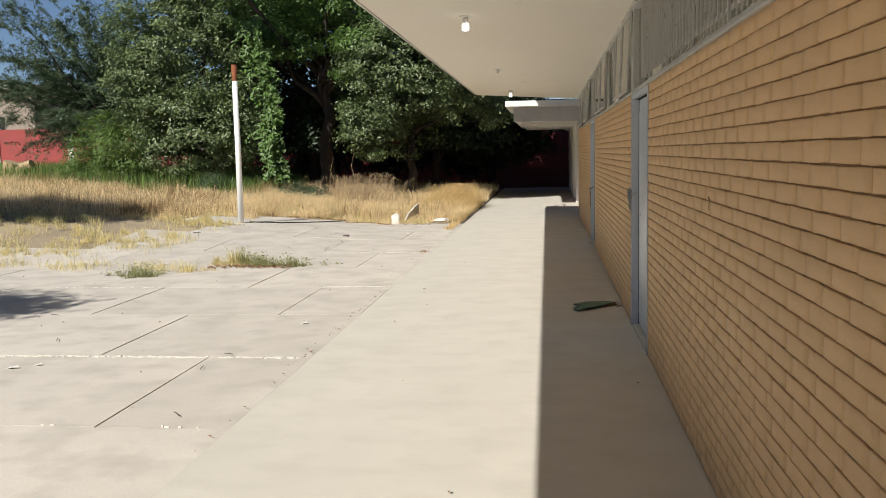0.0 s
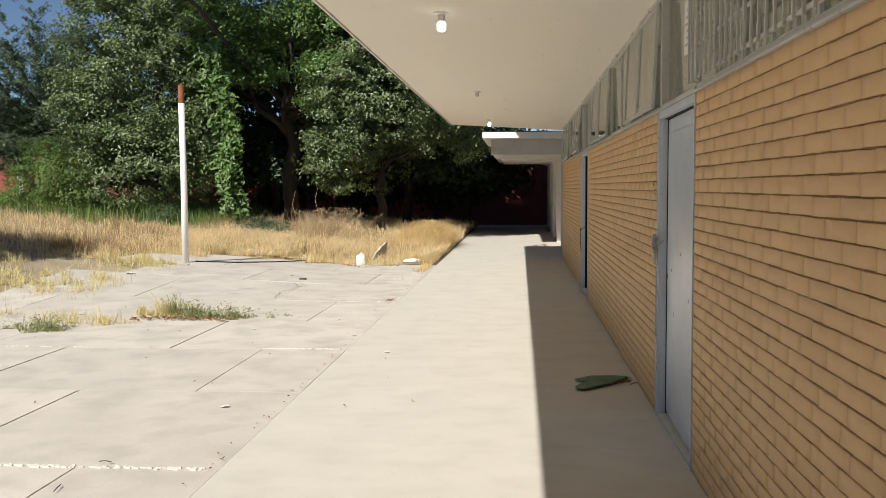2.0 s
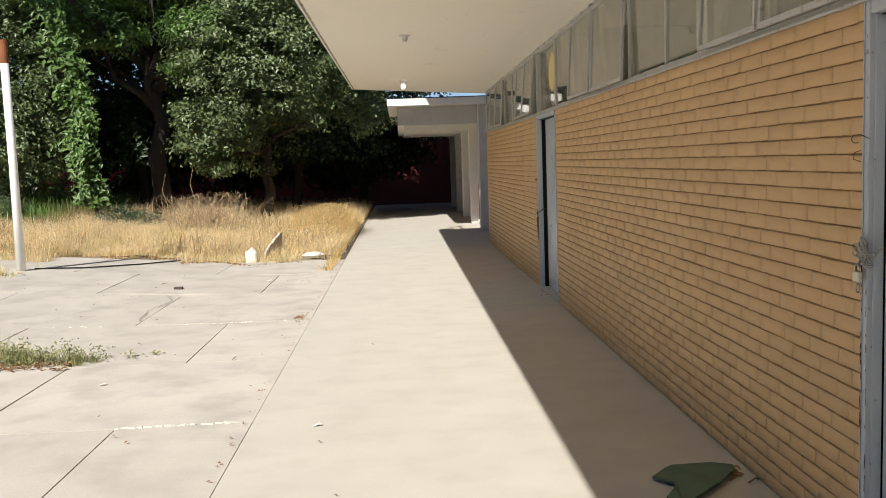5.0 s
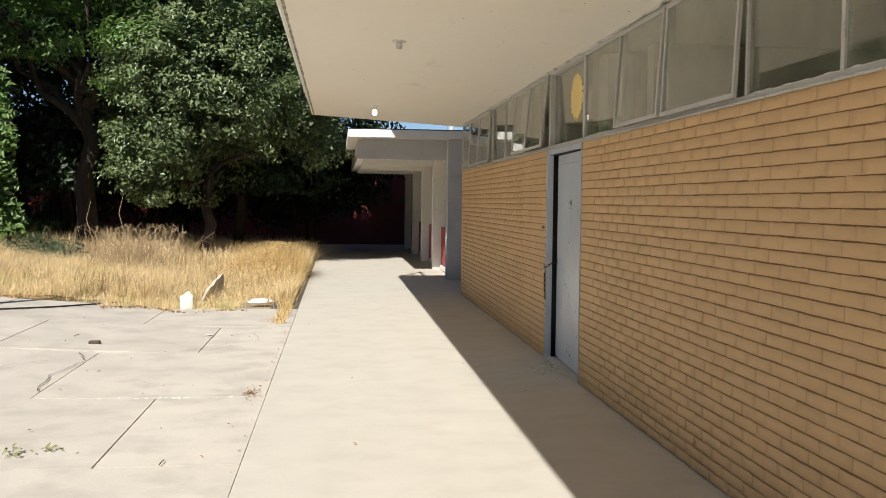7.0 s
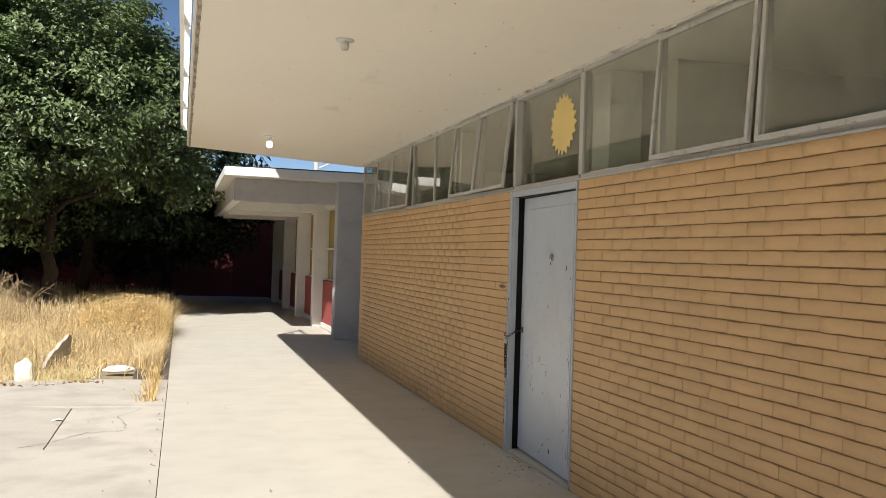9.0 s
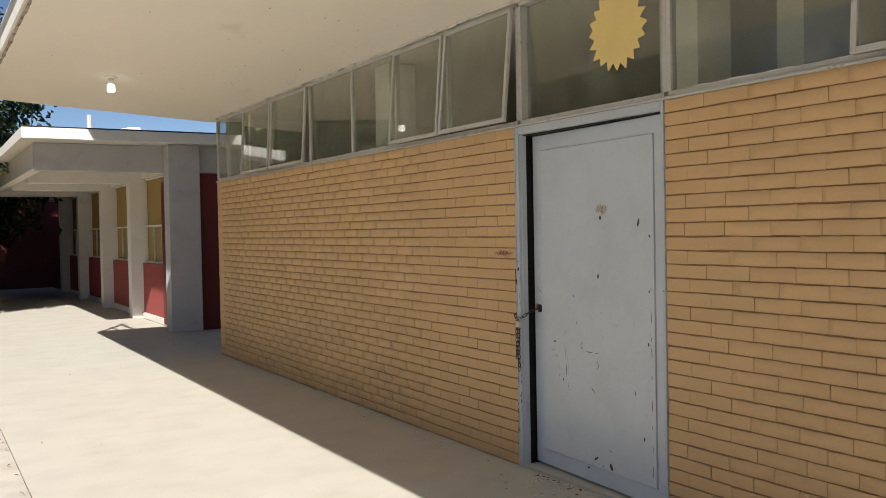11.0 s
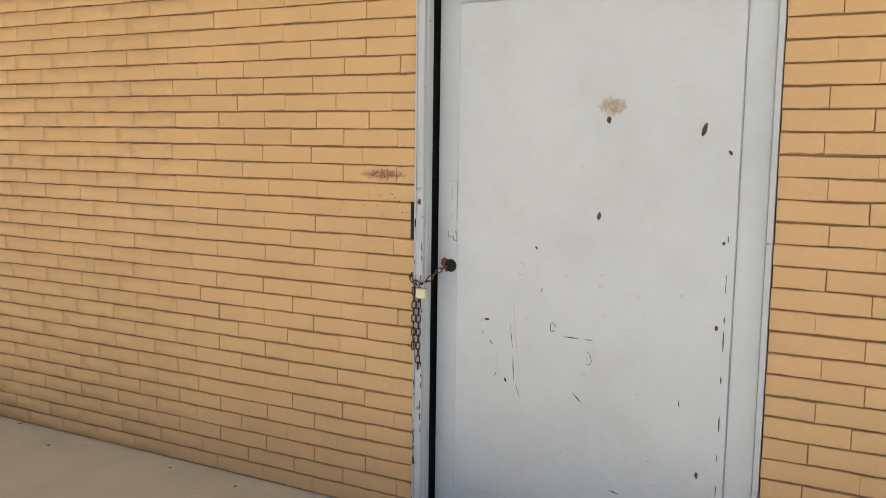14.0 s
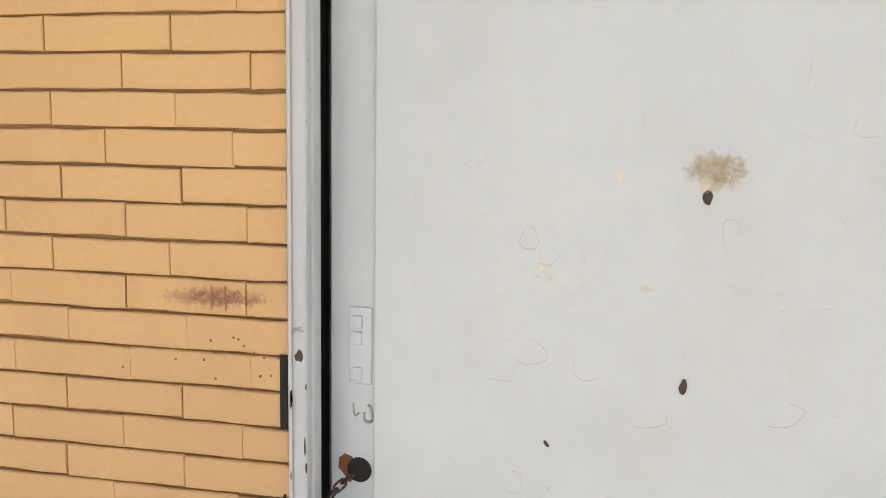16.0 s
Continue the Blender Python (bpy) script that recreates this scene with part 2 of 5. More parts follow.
def np_mesh(name, verts, faces, material, parent=None, smooth=False):
    """One mesh from arrays: verts (n, 3), faces (m, k)."""
    me = bpy.data.meshes.new(name)
    n, (f, k) = len(verts), faces.shape
    me.vertices.add(n)
    me.vertices.foreach_set("co", verts.astype(np.float32).ravel())
    me.loops.add(f * k)
    me.loops.foreach_set("vertex_index", faces.astype(np.int32).ravel())
    me.polygons.add(f)
    me.polygons.foreach_set("loop_start", np.arange(0, f * k, k, dtype=np.int32))
    me.update(calc_edges=True)
    me.validate()
    me.materials.append(material)
    if smooth:
        me.polygons.foreach_set("use_smooth", np.ones(f, dtype=bool))
    ob = new(name, me)
    if parent:
        ob.parent = parent
        ob.matrix_parent_inverse = Matrix.Translation(-parent.matrix_basis.translation)
    return ob


def step01(v):
    v = np.clip(v, 0, 1)
    return v * v * (3 - 2 * v)


def rise(x, y):
    """Height of the yard: flat by the walkway, rising gently to the back and left."""
    x, y = np.asarray(x, float), np.asarray(y, float)
    far = 0.07 * np.clip(-x - 4.0, 0, None)
    return np.minimum(far, 1.0) * step01((y - 11.5) / 5.5)


# ---- plan ----
WALK_L = -2.615          # outer edge of the walkway
WALL_END = 21.36
WALL_BACK = -9.0
D1, D2 = (6.50, 7.74), (14.0, 15.242)   # the two doors along the wall
SILL = 2.062
WIN_TOP = 2.80
COURSES = 31
COURSE = SILL / COURSES
EAVE_X, EAVE_END = -2.47, 21.68


def soffit_z(x):
    return 2.82 + 0.061 * (-x)


# ---- ground, walkway bed, far ground ----
gx = np.concatenate([[-900, -300, -120, -80], np.arange(-60, -3.0, 0.8), [-2.7, 0, 3, 8, 20, 60, 300, 900]])
gy = np.concatenate([[-900, -200, -60, -30], np.arange(-20, 60, 0.8), [70, 100, 200, 400, 900]])
GX, GY = np.meshgrid(gx, gy)
GZ = rise(GX, GY) - 0.045
lum = np.array([[noise.noise(Vector((x * 0.6, y * 0.6, 0))) for x in gx] for y in gy])
GZ = GZ + np.where((GX < -3.5) & (GY > 20), 0.05 * lum, 0)
gi = np.arange(GX.size).reshape(GX.shape)
gf = np.stack([gi[:-1, :-1], gi[:-1, 1:], gi[1:, 1:], gi[1:, :-1]], -1).reshape(-1, 4)
ground = np_mesh("ground", np.stack([GX, GY, GZ], -1).reshape(-1, 3), gf, M_SOIL, smooth=True)
tagged(ground, "bare dry soil of the school yard", "ground", kind="structure")

# ---- building shell ----


def structure(name, bm, material, label, category="wall"):
    return tagged(part(name, bm, material), label, category, kind="structure")


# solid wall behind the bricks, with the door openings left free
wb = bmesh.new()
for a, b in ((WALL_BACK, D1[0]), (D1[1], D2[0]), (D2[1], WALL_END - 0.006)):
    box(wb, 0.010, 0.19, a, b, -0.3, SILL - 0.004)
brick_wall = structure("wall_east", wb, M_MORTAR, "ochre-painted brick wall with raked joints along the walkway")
structure("wall_end", bx(0.0, 7.0, WALL_END - 0.18, WALL_END - 0.008, -0.3, 2.06), M_BRICK, "ochre-painted end wall of the classroom block")
structure("wall_end_upper", bx(0.12, 7.0, WALL_END - 0.16, WALL_END - 0.01, 2.064, 2.83), M_WHITE, "pale rendered upper end wall of the classroom block")
# rooms behind
structure("room_floor", bx(0.19, 7.0, WALL_BACK, WALL_END - 0.18, -0.2, -0.005), M_ROOMFLOOR, "dull tiled classroom floor", "floor")
rw = bmesh.new()
box(rw, 6.8, 7.0, WALL_BACK, WALL_END - 0.18, 0, 0.95)
box(rw, 6.8, 7.0, WALL_BACK, WALL_END - 0.18, 2.5, 2.83)
for k in range(9):
    y = WALL_BACK + 0.3 + k * 3.6
    box(rw, 6.8, 7.0, y, y + 0.5, 0.954, 2.496)
structure("wall_rear", rw, M_ROOM, "pale plaster rear classroom wall with window openings")
for k in range(8):
    y = WALL_BACK + 0.8 + k * 3.6
    rear = thing(f"window_rear_{k + 1}", (6.9, y + 1.55, 0.954), "rear classroom window with steel glazing bars", "window", kind="structure")
    for q in range(6):
        part("glazing_bar", bx(6.87, 6.91, y + 0.62 * q - 0.02 if q else y, y + 0.62 * q + 0.02, 0.955, 2.495), M_WINFRAME, rear)
    for z in (1.34, 1.73, 2.12):
        part("glazing_bar", bx(6.875, 6.905, y, y + 3.1, z - 0.025, z + 0.025), M_WINFRAME, rear)
    pane = part("pane", bx(6.888, 6.892, y, y + 3.1, 0.956, 2.494), M_GLASS, rear)
    pane.visible_shadow = False
for i, y in enumerate((WALL_BACK, -1.4, 5.9, 13.55)):
    structure(f"wall_partition_{i + 1}", bx(0.45, 6.8, y, y + 0.15, 0, 2.83), M_ROOM, "pale plaster partition between classrooms")
# roof with its overhanging eave: underside rises slightly to the outer edge
rb = bmesh.new()
y0, y1 = WALL_BACK, EAVE_END
prof = [(EAVE_X, soffit_z(EAVE_X)), (0.0, soffit_z(0.0)), (0.10, soffit_z(0.0)), (7.2, 2.835), (7.2, 3.02), (EAVE_X, 3.16)]
ra = [rb.verts.new((x, y0, z)) for x, z in prof]
rbv = [rb.verts.new((x, y1, z)) for x, z in prof]
for k in range(len(prof)):
    rb.faces.new((ra[k], ra[(k + 1) % len(prof)], rbv[(k + 1) % len(prof)], rbv[k]))
rb.faces.new(ra[::-1])
rb.faces.new(rbv)
bmesh.ops.recalc_face_normals(rb, faces=rb.faces)
structure("ceiling", rb, M_SOFFIT, "cream-painted concrete roof slab and eave soffit", "ceiling")
structure("trim_eave", bx(EAVE_X - 0.022, EAVE_X - 0.003, WALL_BACK, EAVE_END, soffit_z(EAVE_X) + 0.004, 3.17), M_WHITE, "white-painted weathered edge of the concrete eave", "trim")
fl = bmesh.new()
rf0 = random.Random(31)
for k in range(150):
    x = -abs(rf0.gauss(0.05, 0.55)) - 0.03 if k % 4 else rf0.uniform(EAVE_X + 0.1, -0.1)
    y = rf0.uniform(2, 21.2) if k % 3 else rf0.gauss(18.2, 1.2)
    y, x = min(max(y, WALL_BACK), EAVE_END - 0.1), max(x, EAVE_X + 0.1)
    rx, ry = rf0.uniform(0.002, 0.008), rf0.uniform(0.004, 0.022)
    ring = [(x + rx * math.cos(a) * rf0.uniform(0.6, 1.2), y + ry * math.sin(a) * rf0.uniform(0.6, 1.2)) for a in [2 * math.pi * q / 7 for q in range(7)]]
    fl.faces.new([fl.verts.new((p, q, soffit_z(p) - 0.0015)) for p, q in ring][::-1])
structure("soffit_flakes", fl, M_MORTAR, "brown specks where soffit paint has flaked", "stain")
ds = bmesh.new()
y, prev = WALL_BACK, None
while y < EAVE_END - 0.02:
    wd = 0.020 + 0.02 * abs(noise.noise(Vector((y * 1.7, 3.1, 0)))) + 0.006 * rf0.random()
    pair = (ds.verts.new((EAVE_X + 0.002, y, soffit_z(EAVE_X + 0.002) - 0.0018)), ds.verts.new((EAVE_X + wd, y, soffit_z(EAVE_X + wd) - 0.0018)))
    if prev:
        ds.faces.new((prev[0], prev[1], pair[1], pair[0]))
    prev = pair
    y += 0.07
M_DRIP = mat("drip_stain", (0.40, 0.35, 0.28), 0.9, 0.35, 6, 40, 0.2, stain=(0.14, 0.12, 0.10), stain_scale=7, stain_amt=0.8, stain_edge=(0.45, 0.6))
structure("drip_stain", ds, M_DRIP, "dark weather stain along the drip edge of the eave", "stain")
# rough plaster bead where soffit meets the windows
pb = bmesh.new()
y = WALL_BACK
while y < WALL_END - 0.1:
    l = random.uniform(0.06, 0.16)
    box(pb, -0.012 - random.uniform(0, 0.012), 0.05, y, min(y + l - 0.002, WALL_END), WIN_TOP + 0.012 - random.uniform(0, 0.012), soffit_z(0.0) - 0.001)
    y += l
structure("trim_plaster", pb, M_FASCIA, "rough plaster strip above the high windows", "trim")
structure("window_sill_strip", bx(-0.018, 0.11, WALL_BACK, WALL_END, SILL - 0.002, SILL + 0.012, 0.003), M_WINFRAME, "thin pale cement sill on top of the brick wall", "sill")

# added unseen blocks that cut sky light, behind the walk and to the west
structure("wall_south", bx(-27.0, -3.2, -16.0, -10.5, -0.3, 6.4), M_WHITE, "added unseen pale block cutting sky light from the south")
structure("wall_west", bx(-33.0, -27.0, -16.0, 9.0, -0.3, 6.4), M_WHITE, "added unseen pale block cutting sky light from the west")

# ---- high windows ----


def window_bay(name, marks, operable, label, recess=0.0):
    """A strip of steel windows; operable panes are top-hung sashes standing ajar at the foot."""
    ya, yb = min(marks), max(marks)
    w = thing(name, (0, (ya + yb) / 2, SILL), label, "window", kind="structure")
    z0, z1 = SILL + 0.014, WIN_TOP + 0.008
    fr = bmesh.new()
    box(fr, 0.0, 0.035 + recess, ya, yb, z1 - 0.028, z1, 0.002)
    box(fr, 0.0, 0.035 + recess, ya, yb, z0, z0 + 0.022, 0.002)
    part("window_frame", fr, M_WINFRAME, w)
    for y in marks:
        part("mullion", bx(0.002, 0.037 + recess, y - 0.014, y + 0.014, z0 + 0.023, z1 - 0.029, 0.002), M_WINFRAME, w)
    for i, (a, b) in enumerate(zip(marks, marks[1:])):
        a, b = min(a, b) + 0.018, max(a, b) - 0.018
        if i in operable:
            ang = operable[i]
            top = z1 - 0.03
            h = top - (z0 + 0.012)
            t = Matrix.Translation((0.0, 0, top)) @ Matrix.Rotation(radians(ang), 4, "Y") @ Matrix.Translation((0.0, 0, -top))
            sb = bmesh.new()
            s = 0.026
            for (p, q, r, u) in ((a, a + s, top - h, top), (b - s, b, top - h, top), (a + s, b - s, top - s, top), (a + s, b - s, top - h, top - h + s)):
                box(sb, -0.026, -0.004, p, q, r, u, 0.002)
            sb.transform(t)
            sash = part("sash", sb, M_WINFRAME, w)
            pane = part("pane", bx(-0.017, -0.013, a + s - 0.004, b - s + 0.004, top - h + s - 0.004, top - s + 0.004, m=t), M_GLASS, sash)
        else:
            pane = part("pane", bx(0.014 + recess, 0.018 + recess, a - 0.003, b + 0.003, z0 + 0.02, z1 - 0.026), M_GLASS, w)
            pt = bmesh.new()
            n = 14
            for k in range(n):
                yy = a + (b - a) * k / n
                box(pt, 0.006 + recess, 0.0135 + recess, yy, yy + (b - a) / n * 0.98, z0 + 0.023, z0 + 0.026 + random.uniform(0.0, 0.007) * random.random())
            part("putty", pt, M_FASCIA, w)
        pane.visible_shadow = False
    return w


window_bay("window_1", [15.215, 16.03, 16.78, 17.56, 18.47, 19.41, 20.30, 21.34], {0: 5.5, 1: 4.5, 4: 3.5, 5: 3.5},
           "strip of grey steel high windows, some sashes ajar")
window_bay("window_2", [14.0, 15.187], {}, "fixed high window pane above a classroom door with a yellow paper sun", 0.036)
window_bay("window_3", [7.715, 8.58, 9.37, 10.11, 10.98, 12.06, 12.98, 13.972], {0: 2.6, 1: 2.6, 4: 2.6, 5: 3.6},
           "strip of grey steel high windows, several sashes ajar")
window_bay("window_4", [6.53, 7.687], {}, "fixed high window pane above the first classroom door", 0.036)
window_bay("window_5", [WALL_BACK + 0.05] + [WALL_BACK + 0.05 + k * 0.965 for k in range(1, 16)] + [6.502], {}, "strip of high windows behind a welded steel grille")

# welded grille over the nearest windows
gr = thing("window_grille", (-0.05, 3.0, SILL), "pale grey welded steel window grille with upright bars", "grille")
for z in (2.115, 2.27, 2.42, 2.76):
    part("rail", bx(-0.052, -0.040, -1.0, 6.46, z - 0.008, z + 0.008, 0.002), M_WINFRAME, gr)
y = -0.95
k = 0
bar0 = None
while y < 6.45:
    m = Matrix.Translation((0, y, 0))
    if bar0 is None:
        bb = bmesh.new()
        box(bb, -0.064, -0.053, -0.0055, 0.0055, 2.095, 2.80, 0.0015)
        bar0 = part("bar", bb, M_WINFRAME, gr)
        bar0.location = (0, y, 0)
    else:
        ob = bar0.copy()
        scene.collection.objects.link(ob)
        ob.location = (0, y, 0)
    if k % 2 == 0 and y < 6.3:
        for za, zb, ya2, yb2 in ((2.27, 2.42, y, y + 0.09),):
            part("brace", tube(bmesh.new(), [(-0.046, ya2 + 0.006, za + 0.009), (-0.046, yb2 - 0.006, zb - 0.009)], 0.005, 6), M_WINFRAME, gr)
    y += 0.105
    k += 1
for y in (-0.9, 2.7, 6.40):
    part("lug", bx(-0.051, -0.001, y - 0.01, y + 0.01, 2.755, 2.765), M_WINFRAME, gr)
    part("lug", bx(-0.051, 0.001, y - 0.01, y + 0.01, 2.1, 2.11), M_WINFRAME, gr)

# paper sun stuck on the inside of the pane
ps = bmesh.new()
pts = []
cy, cz = 14.385, 2.485
for k in range(40):
    a = 2 * math.pi * k / 40
    r = (0.225 if k % 2 == 0 else 0.185) * random.uniform(0.95, 1.03)
    pts.append((cy + r * math.cos(a), cz + r * math.sin(a)))
va = [ps.verts.new((0.0468, p, q)) for p, q in pts]
vb = [ps.verts.new((0.0484, p, q)) for p, q in pts]
ps.faces.new(va[::-1])
ps.faces.new(vb)
for k in range(40):
    ps.faces.new((va[k], va[(k + 1) % 40], vb[(k + 1) % 40], vb[k]))
bmesh.ops.recalc_face_normals(ps, faces=ps.faces)
tagged(part("paper_sun", ps, M_YELLOW), "yellow cut paper sun stuck on the window pane", "decoration")
# notice on the pane over the first door
nb = thing("paper_notice", (0.02, 7.05, 2.6), "small white paper notice stuck inside the high pane", "notice")
part("sheet", bx(0.0470, 0.0484, 6.93, 7.12, 2.34, 2.66), M_WHITE, nb)
for k in range(6):
    part("text_line", bx(0.0462, 0.0468, 6.96, 7.09 - 0.02 * (k % 3), 2.39 + k * 0.04, 2.402 + k * 0.04), M_SCRATCHSHADE, nb, "grey unreadable line")

# interior pillars just behind the windows
for i, y in enumerate((9.86, 13.97, 17.25, 20.7, 6.2)):
    tagged(part("pillar", bx(0.20, 0.44, y, y + 0.26, 0, 2.81, 0.004), M_WHITE), "white plastered classroom pillar behind the windows", "pillar", kind="structure")

# ---- doors ----


LEAF_X = 0.034          # front of the door leaves at the hinge


def steel_door(name, y0, label, ajar):
    """A steel door y0 (hinge side) to y0 + 1.242 (latch side) with its folded frame."""
    w = 1.242
    d = thing(name, (0, y0 + w / 2, 0), label, "door", kind="structure")
    part("jamb", bx(-0.008, 0.016, y0 + w - 0.036, y0 + w - 0.002, 0.0, 2.06, 0.004), M_FRAME, d, "chipped grey steel jamb")
    part("jamb_stop", bx(0.012, 0.050, y0 + w - 0.042, y0 + w - 0.004, 0.0, 2.013, 0.003), M_FRAME, d)
    part("jamb_lip", bx(-0.013, -0.0085, y0 + w - 0.010, y0 + w - 0.002, 0.0, 2.06, 0.003), M_FRAME, d)
    part("jamb", bx(-0.008, 0.12, y0 + 0.003, y0 + 0.021, 0.0, 2.06, 0.003), M_FRAME, d)
    part("head", bx(-0.007, 0.12, y0 + 0.022, y0 + w - 0.039, 2.014, 2.06, 0.004), M_FRAME, d)
    part("threshold", bx(0.0, 0.12, y0 + 0.022, y0 + w - 0.039, -0.02, 0.018, 0.003), M_WALK, d)
    # black strips painted in for the shade of the gap round the leaf
    part("rebate", bx(0.052, 0.188, y0 + w - 0.007, y0 + w - 0.001, 0.002, 2.012), M_DARK, d, "black strip painted in for gap shade behind the jamb")
    part("rebate", bx(0.03, 0.119, y0 + 0.023, y0 + w - 0.043, 2.008, 2.0135), M_DARK, d)
    hinge = Matrix.Translation((LEAF_X, y0 + 0.026, 0)) @ Matrix.Rotation(radians(ajar), 4, "Z") @ Matrix.Translation((-LEAF_X, -(y0 + 0.026), 0))
    ya, yb, za, zb = y0 + 0.027, y0 + w - 0.041, 0.03, 2.004
    leaf = part("leaf", bx(LEAF_X, LEAF_X + 0.04, ya, yb, za, zb, 0.004, m=hinge), M_DOOR, d)
    pl = bx(LEAF_X - 0.009, LEAF_X - 0.0005, ya + 0.088, yb - 0.089, 0.125, 1.912, 0.003, m=hinge)
    part("panel", pl, M_DOOR, leaf, "light grey steel sheet panel, scuffed")
    # thin grey strips painted in for the shadow line at the panel edges
    seam = bmesh.new()
    sx = LEAF_X - 0.0006
    for a, b, c, e in ((ya + 0.0845, ya + 0.0878, 0.125, 1.912), (ya + 0.0845, yb - 0.082, 1.9125, 1.9145), (ya + 0.09, yb - 0.082, 0.1225, 0.1247)):
        box(seam, sx, LEAF_X + 0.001, a, b, c, e, m=None)
    seam.transform(hinge)
    part("seam", seam, M_SCRATCHSHADE, leaf, "painted shadow line round the panel")
    return d, hinge


door2, hinge2 = steel_door("door_2", D2[0], "pale blue-grey steel door, scuffed, chained shut and slightly ajar", -3.0)
door1, hinge1 = steel_door("door_1", D1[0], "pale blue-grey steel door held shut by a chain", -1.0)
structure("door_backdrop_1", bx(0.6, 0.62, D1[0] - 0.3, D1[1] + 0.3, 0, 2.2), M_ROOM, "dim plaster screen inside the classroom")


def blotch(bm, y, z, ry, rz, x, lean=0.0, n=9, seed=0):
    """A small irregular flat patch facing the walkway."""
    rnd = random.Random(seed * 7 + int(y * 1000))
    vs = []
    for k in range(n):
        a = 2 * math.pi * k / n
        q = rnd.uniform(0.7, 1.15)
        dy, dz = ry * q * math.cos(a), rz * q * math.sin(a)
        vs.append((y + dy + lean * dz, z + dz))
    a = [bm.verts.new((x, p, q)) for p, q in vs]
    b = [bm.verts.new((x - 0.0008, p, q)) for p, q in vs]
    bm.faces.new(a)
    bm.faces.new(b[::-1])
    for k in range(n):
        bm.faces.new((a[k], a[(k + 1) % n], b[(k + 1) % n], b[k]))
    bmesh.ops.recalc_face_normals(bm, faces=bm.faces)
    return bm


# chips, scratches and rubbed rings on the doors
panel2 = [o for o in door2.children_recursive if o.name.startswith("panel")][0]
PX = 0.0072
ob = part("paint_chips", blotch(bmesh.new(), 14.540, 1.499, 0.009, 0.014, PX), M_CHIPDARK, door2)
cb = bmesh.new()
for y, z, ry, rz, ln in ((14.227, 1.470, 0.008, 0.022, -0.3), (14.563, 1.182, 0.007, 0.016, 0.0), (14.143, 1.40, 0.006, 0.009, 0.5),
                         (14.47, 0.155, 0.013, 0.02, 0.3), (14.60, 0.175, 0.011, 0.012, -0.9), 
                         (14.98, 0.785, 0.010, 0.006, -0.5), 
                         (14.90, 0.57, 0.005, 0.009, 0.2), (14.20, 0.36, 0.006, 0.012, 0.0), (14.67, 0.11, 0.012, 0.006, 0.0),
                         (14.16, 0.85, 0.005, 0.010, 0.0), (14.15, 1.12, 0.005, 0.006, 0.0), (14.79, 1.06, 0.004, 0.006, 0.6)):
    blotch(cb, y, z, ry, rz, PX - 0.0008, ln)
part("paint_chips", cb, M_CHIPDARK, door2, "dark chips in the door paint")
sb = bmesh.new()
blotch(sb, 14.543, 1.522, 0.014, 0.016, PX)
blotch(sb, 14.68, 1.53, 0.006, 0.008, PX)
for k in range(9):
    blotch(sb, 14.80 + random.Random(k).uniform(-0.012, 0.012), 1.362 + random.Random(k + 20).uniform(-0.014, 0.014), 0.004, 0.004, PX - 0.0002 * k / 9, seed=k)
blotch(sb, 14.63, 1.345, 0.012, 0.005, PX)
part("filler_spots", sb, M_CHIP, door2, "cream filler spots")


def soft_stain(name, y, z, ry, rz, col, x, amount, scale, parent, label):
    """A thin sheet that carries one blurred, mottled stain and is clear elsewhere."""
    m = bpy.data.materials.new(name)
    m.use_nodes = True
    nt = m.node_tree
    N, L = nt.nodes, nt.links
    b = N["Principled BSDF"]
    b.inputs["Base Color"].default_value = (*col, 1)
    b.inputs["Roughness"].default_value = 0.8
    geo, mp, ln, nz = N.new("ShaderNodeNewGeometry"), N.new("ShaderNodeVectorMath"), N.new("ShaderNodeVectorMath"), N.new("ShaderNodeTexNoise")
    sb2 = N.new("ShaderNodeVectorMath")
    sb2.operation, mp.operation, ln.operation = "SUBTRACT", "DIVIDE", "LENGTH"
    sb2.inputs[1].default_value = (x, y, z)
    mp.inputs[1].default_value = (1.0, ry, rz)
    L.new(geo.outputs["Position"], sb2.inputs[0])
    L.new(sb2.outputs[0], mp.inputs[0])
    L.new(mp.outputs[0], ln.inputs[0])
    nz.inputs["Scale"].default_value = scale
    nz.inputs["Detail"].default_value = 8.0
    nz.inputs["Roughness"].default_value = 0.7
    L.new(geo.outputs["Position"], nz.inputs["Vector"])
    fall, mul, sm = N.new("ShaderNodeMapRange"), N.new("ShaderNodeMath"), N.new("ShaderNodeMapRange")
    fall.inputs["From Min"].default_value, fall.inputs["From Max"].default_value = 0.2, 1.0
    fall.inputs["To Min"].default_value, fall.inputs["To Max"].default_value = 1.0, 0.0
    L.new(ln.outputs["Value"], fall.inputs["Value"])
    mul.operation = "MULTIPLY"
    L.new(fall.outputs[0], mul.inputs[0])
    L.new(nz.outputs["Fac"], mul.inputs[1])
    sm.inputs["From Min"].default_value, sm.inputs["From Max"].default_value = 0.30, 0.58
    sm.inputs["To Max"].default_value = amount
    L.new(mul.outputs[0], sm.inputs["Value"])
    L.new(sm.outputs[0], b.inputs["Alpha"])
    o = part("stain" if parent else name, bx(x - 0.0006, x, y - ry, y + ry, z - rz, z + rz), m, parent, label)
    o.visible_shadow = False
    return o


soft_stain("door_stain", 14.528, 1.545, 0.10, 0.065, (0.56, 0.43, 0.26), 0.0070, 0.5, 60, door2, "brown rubbed stain on the door panel")


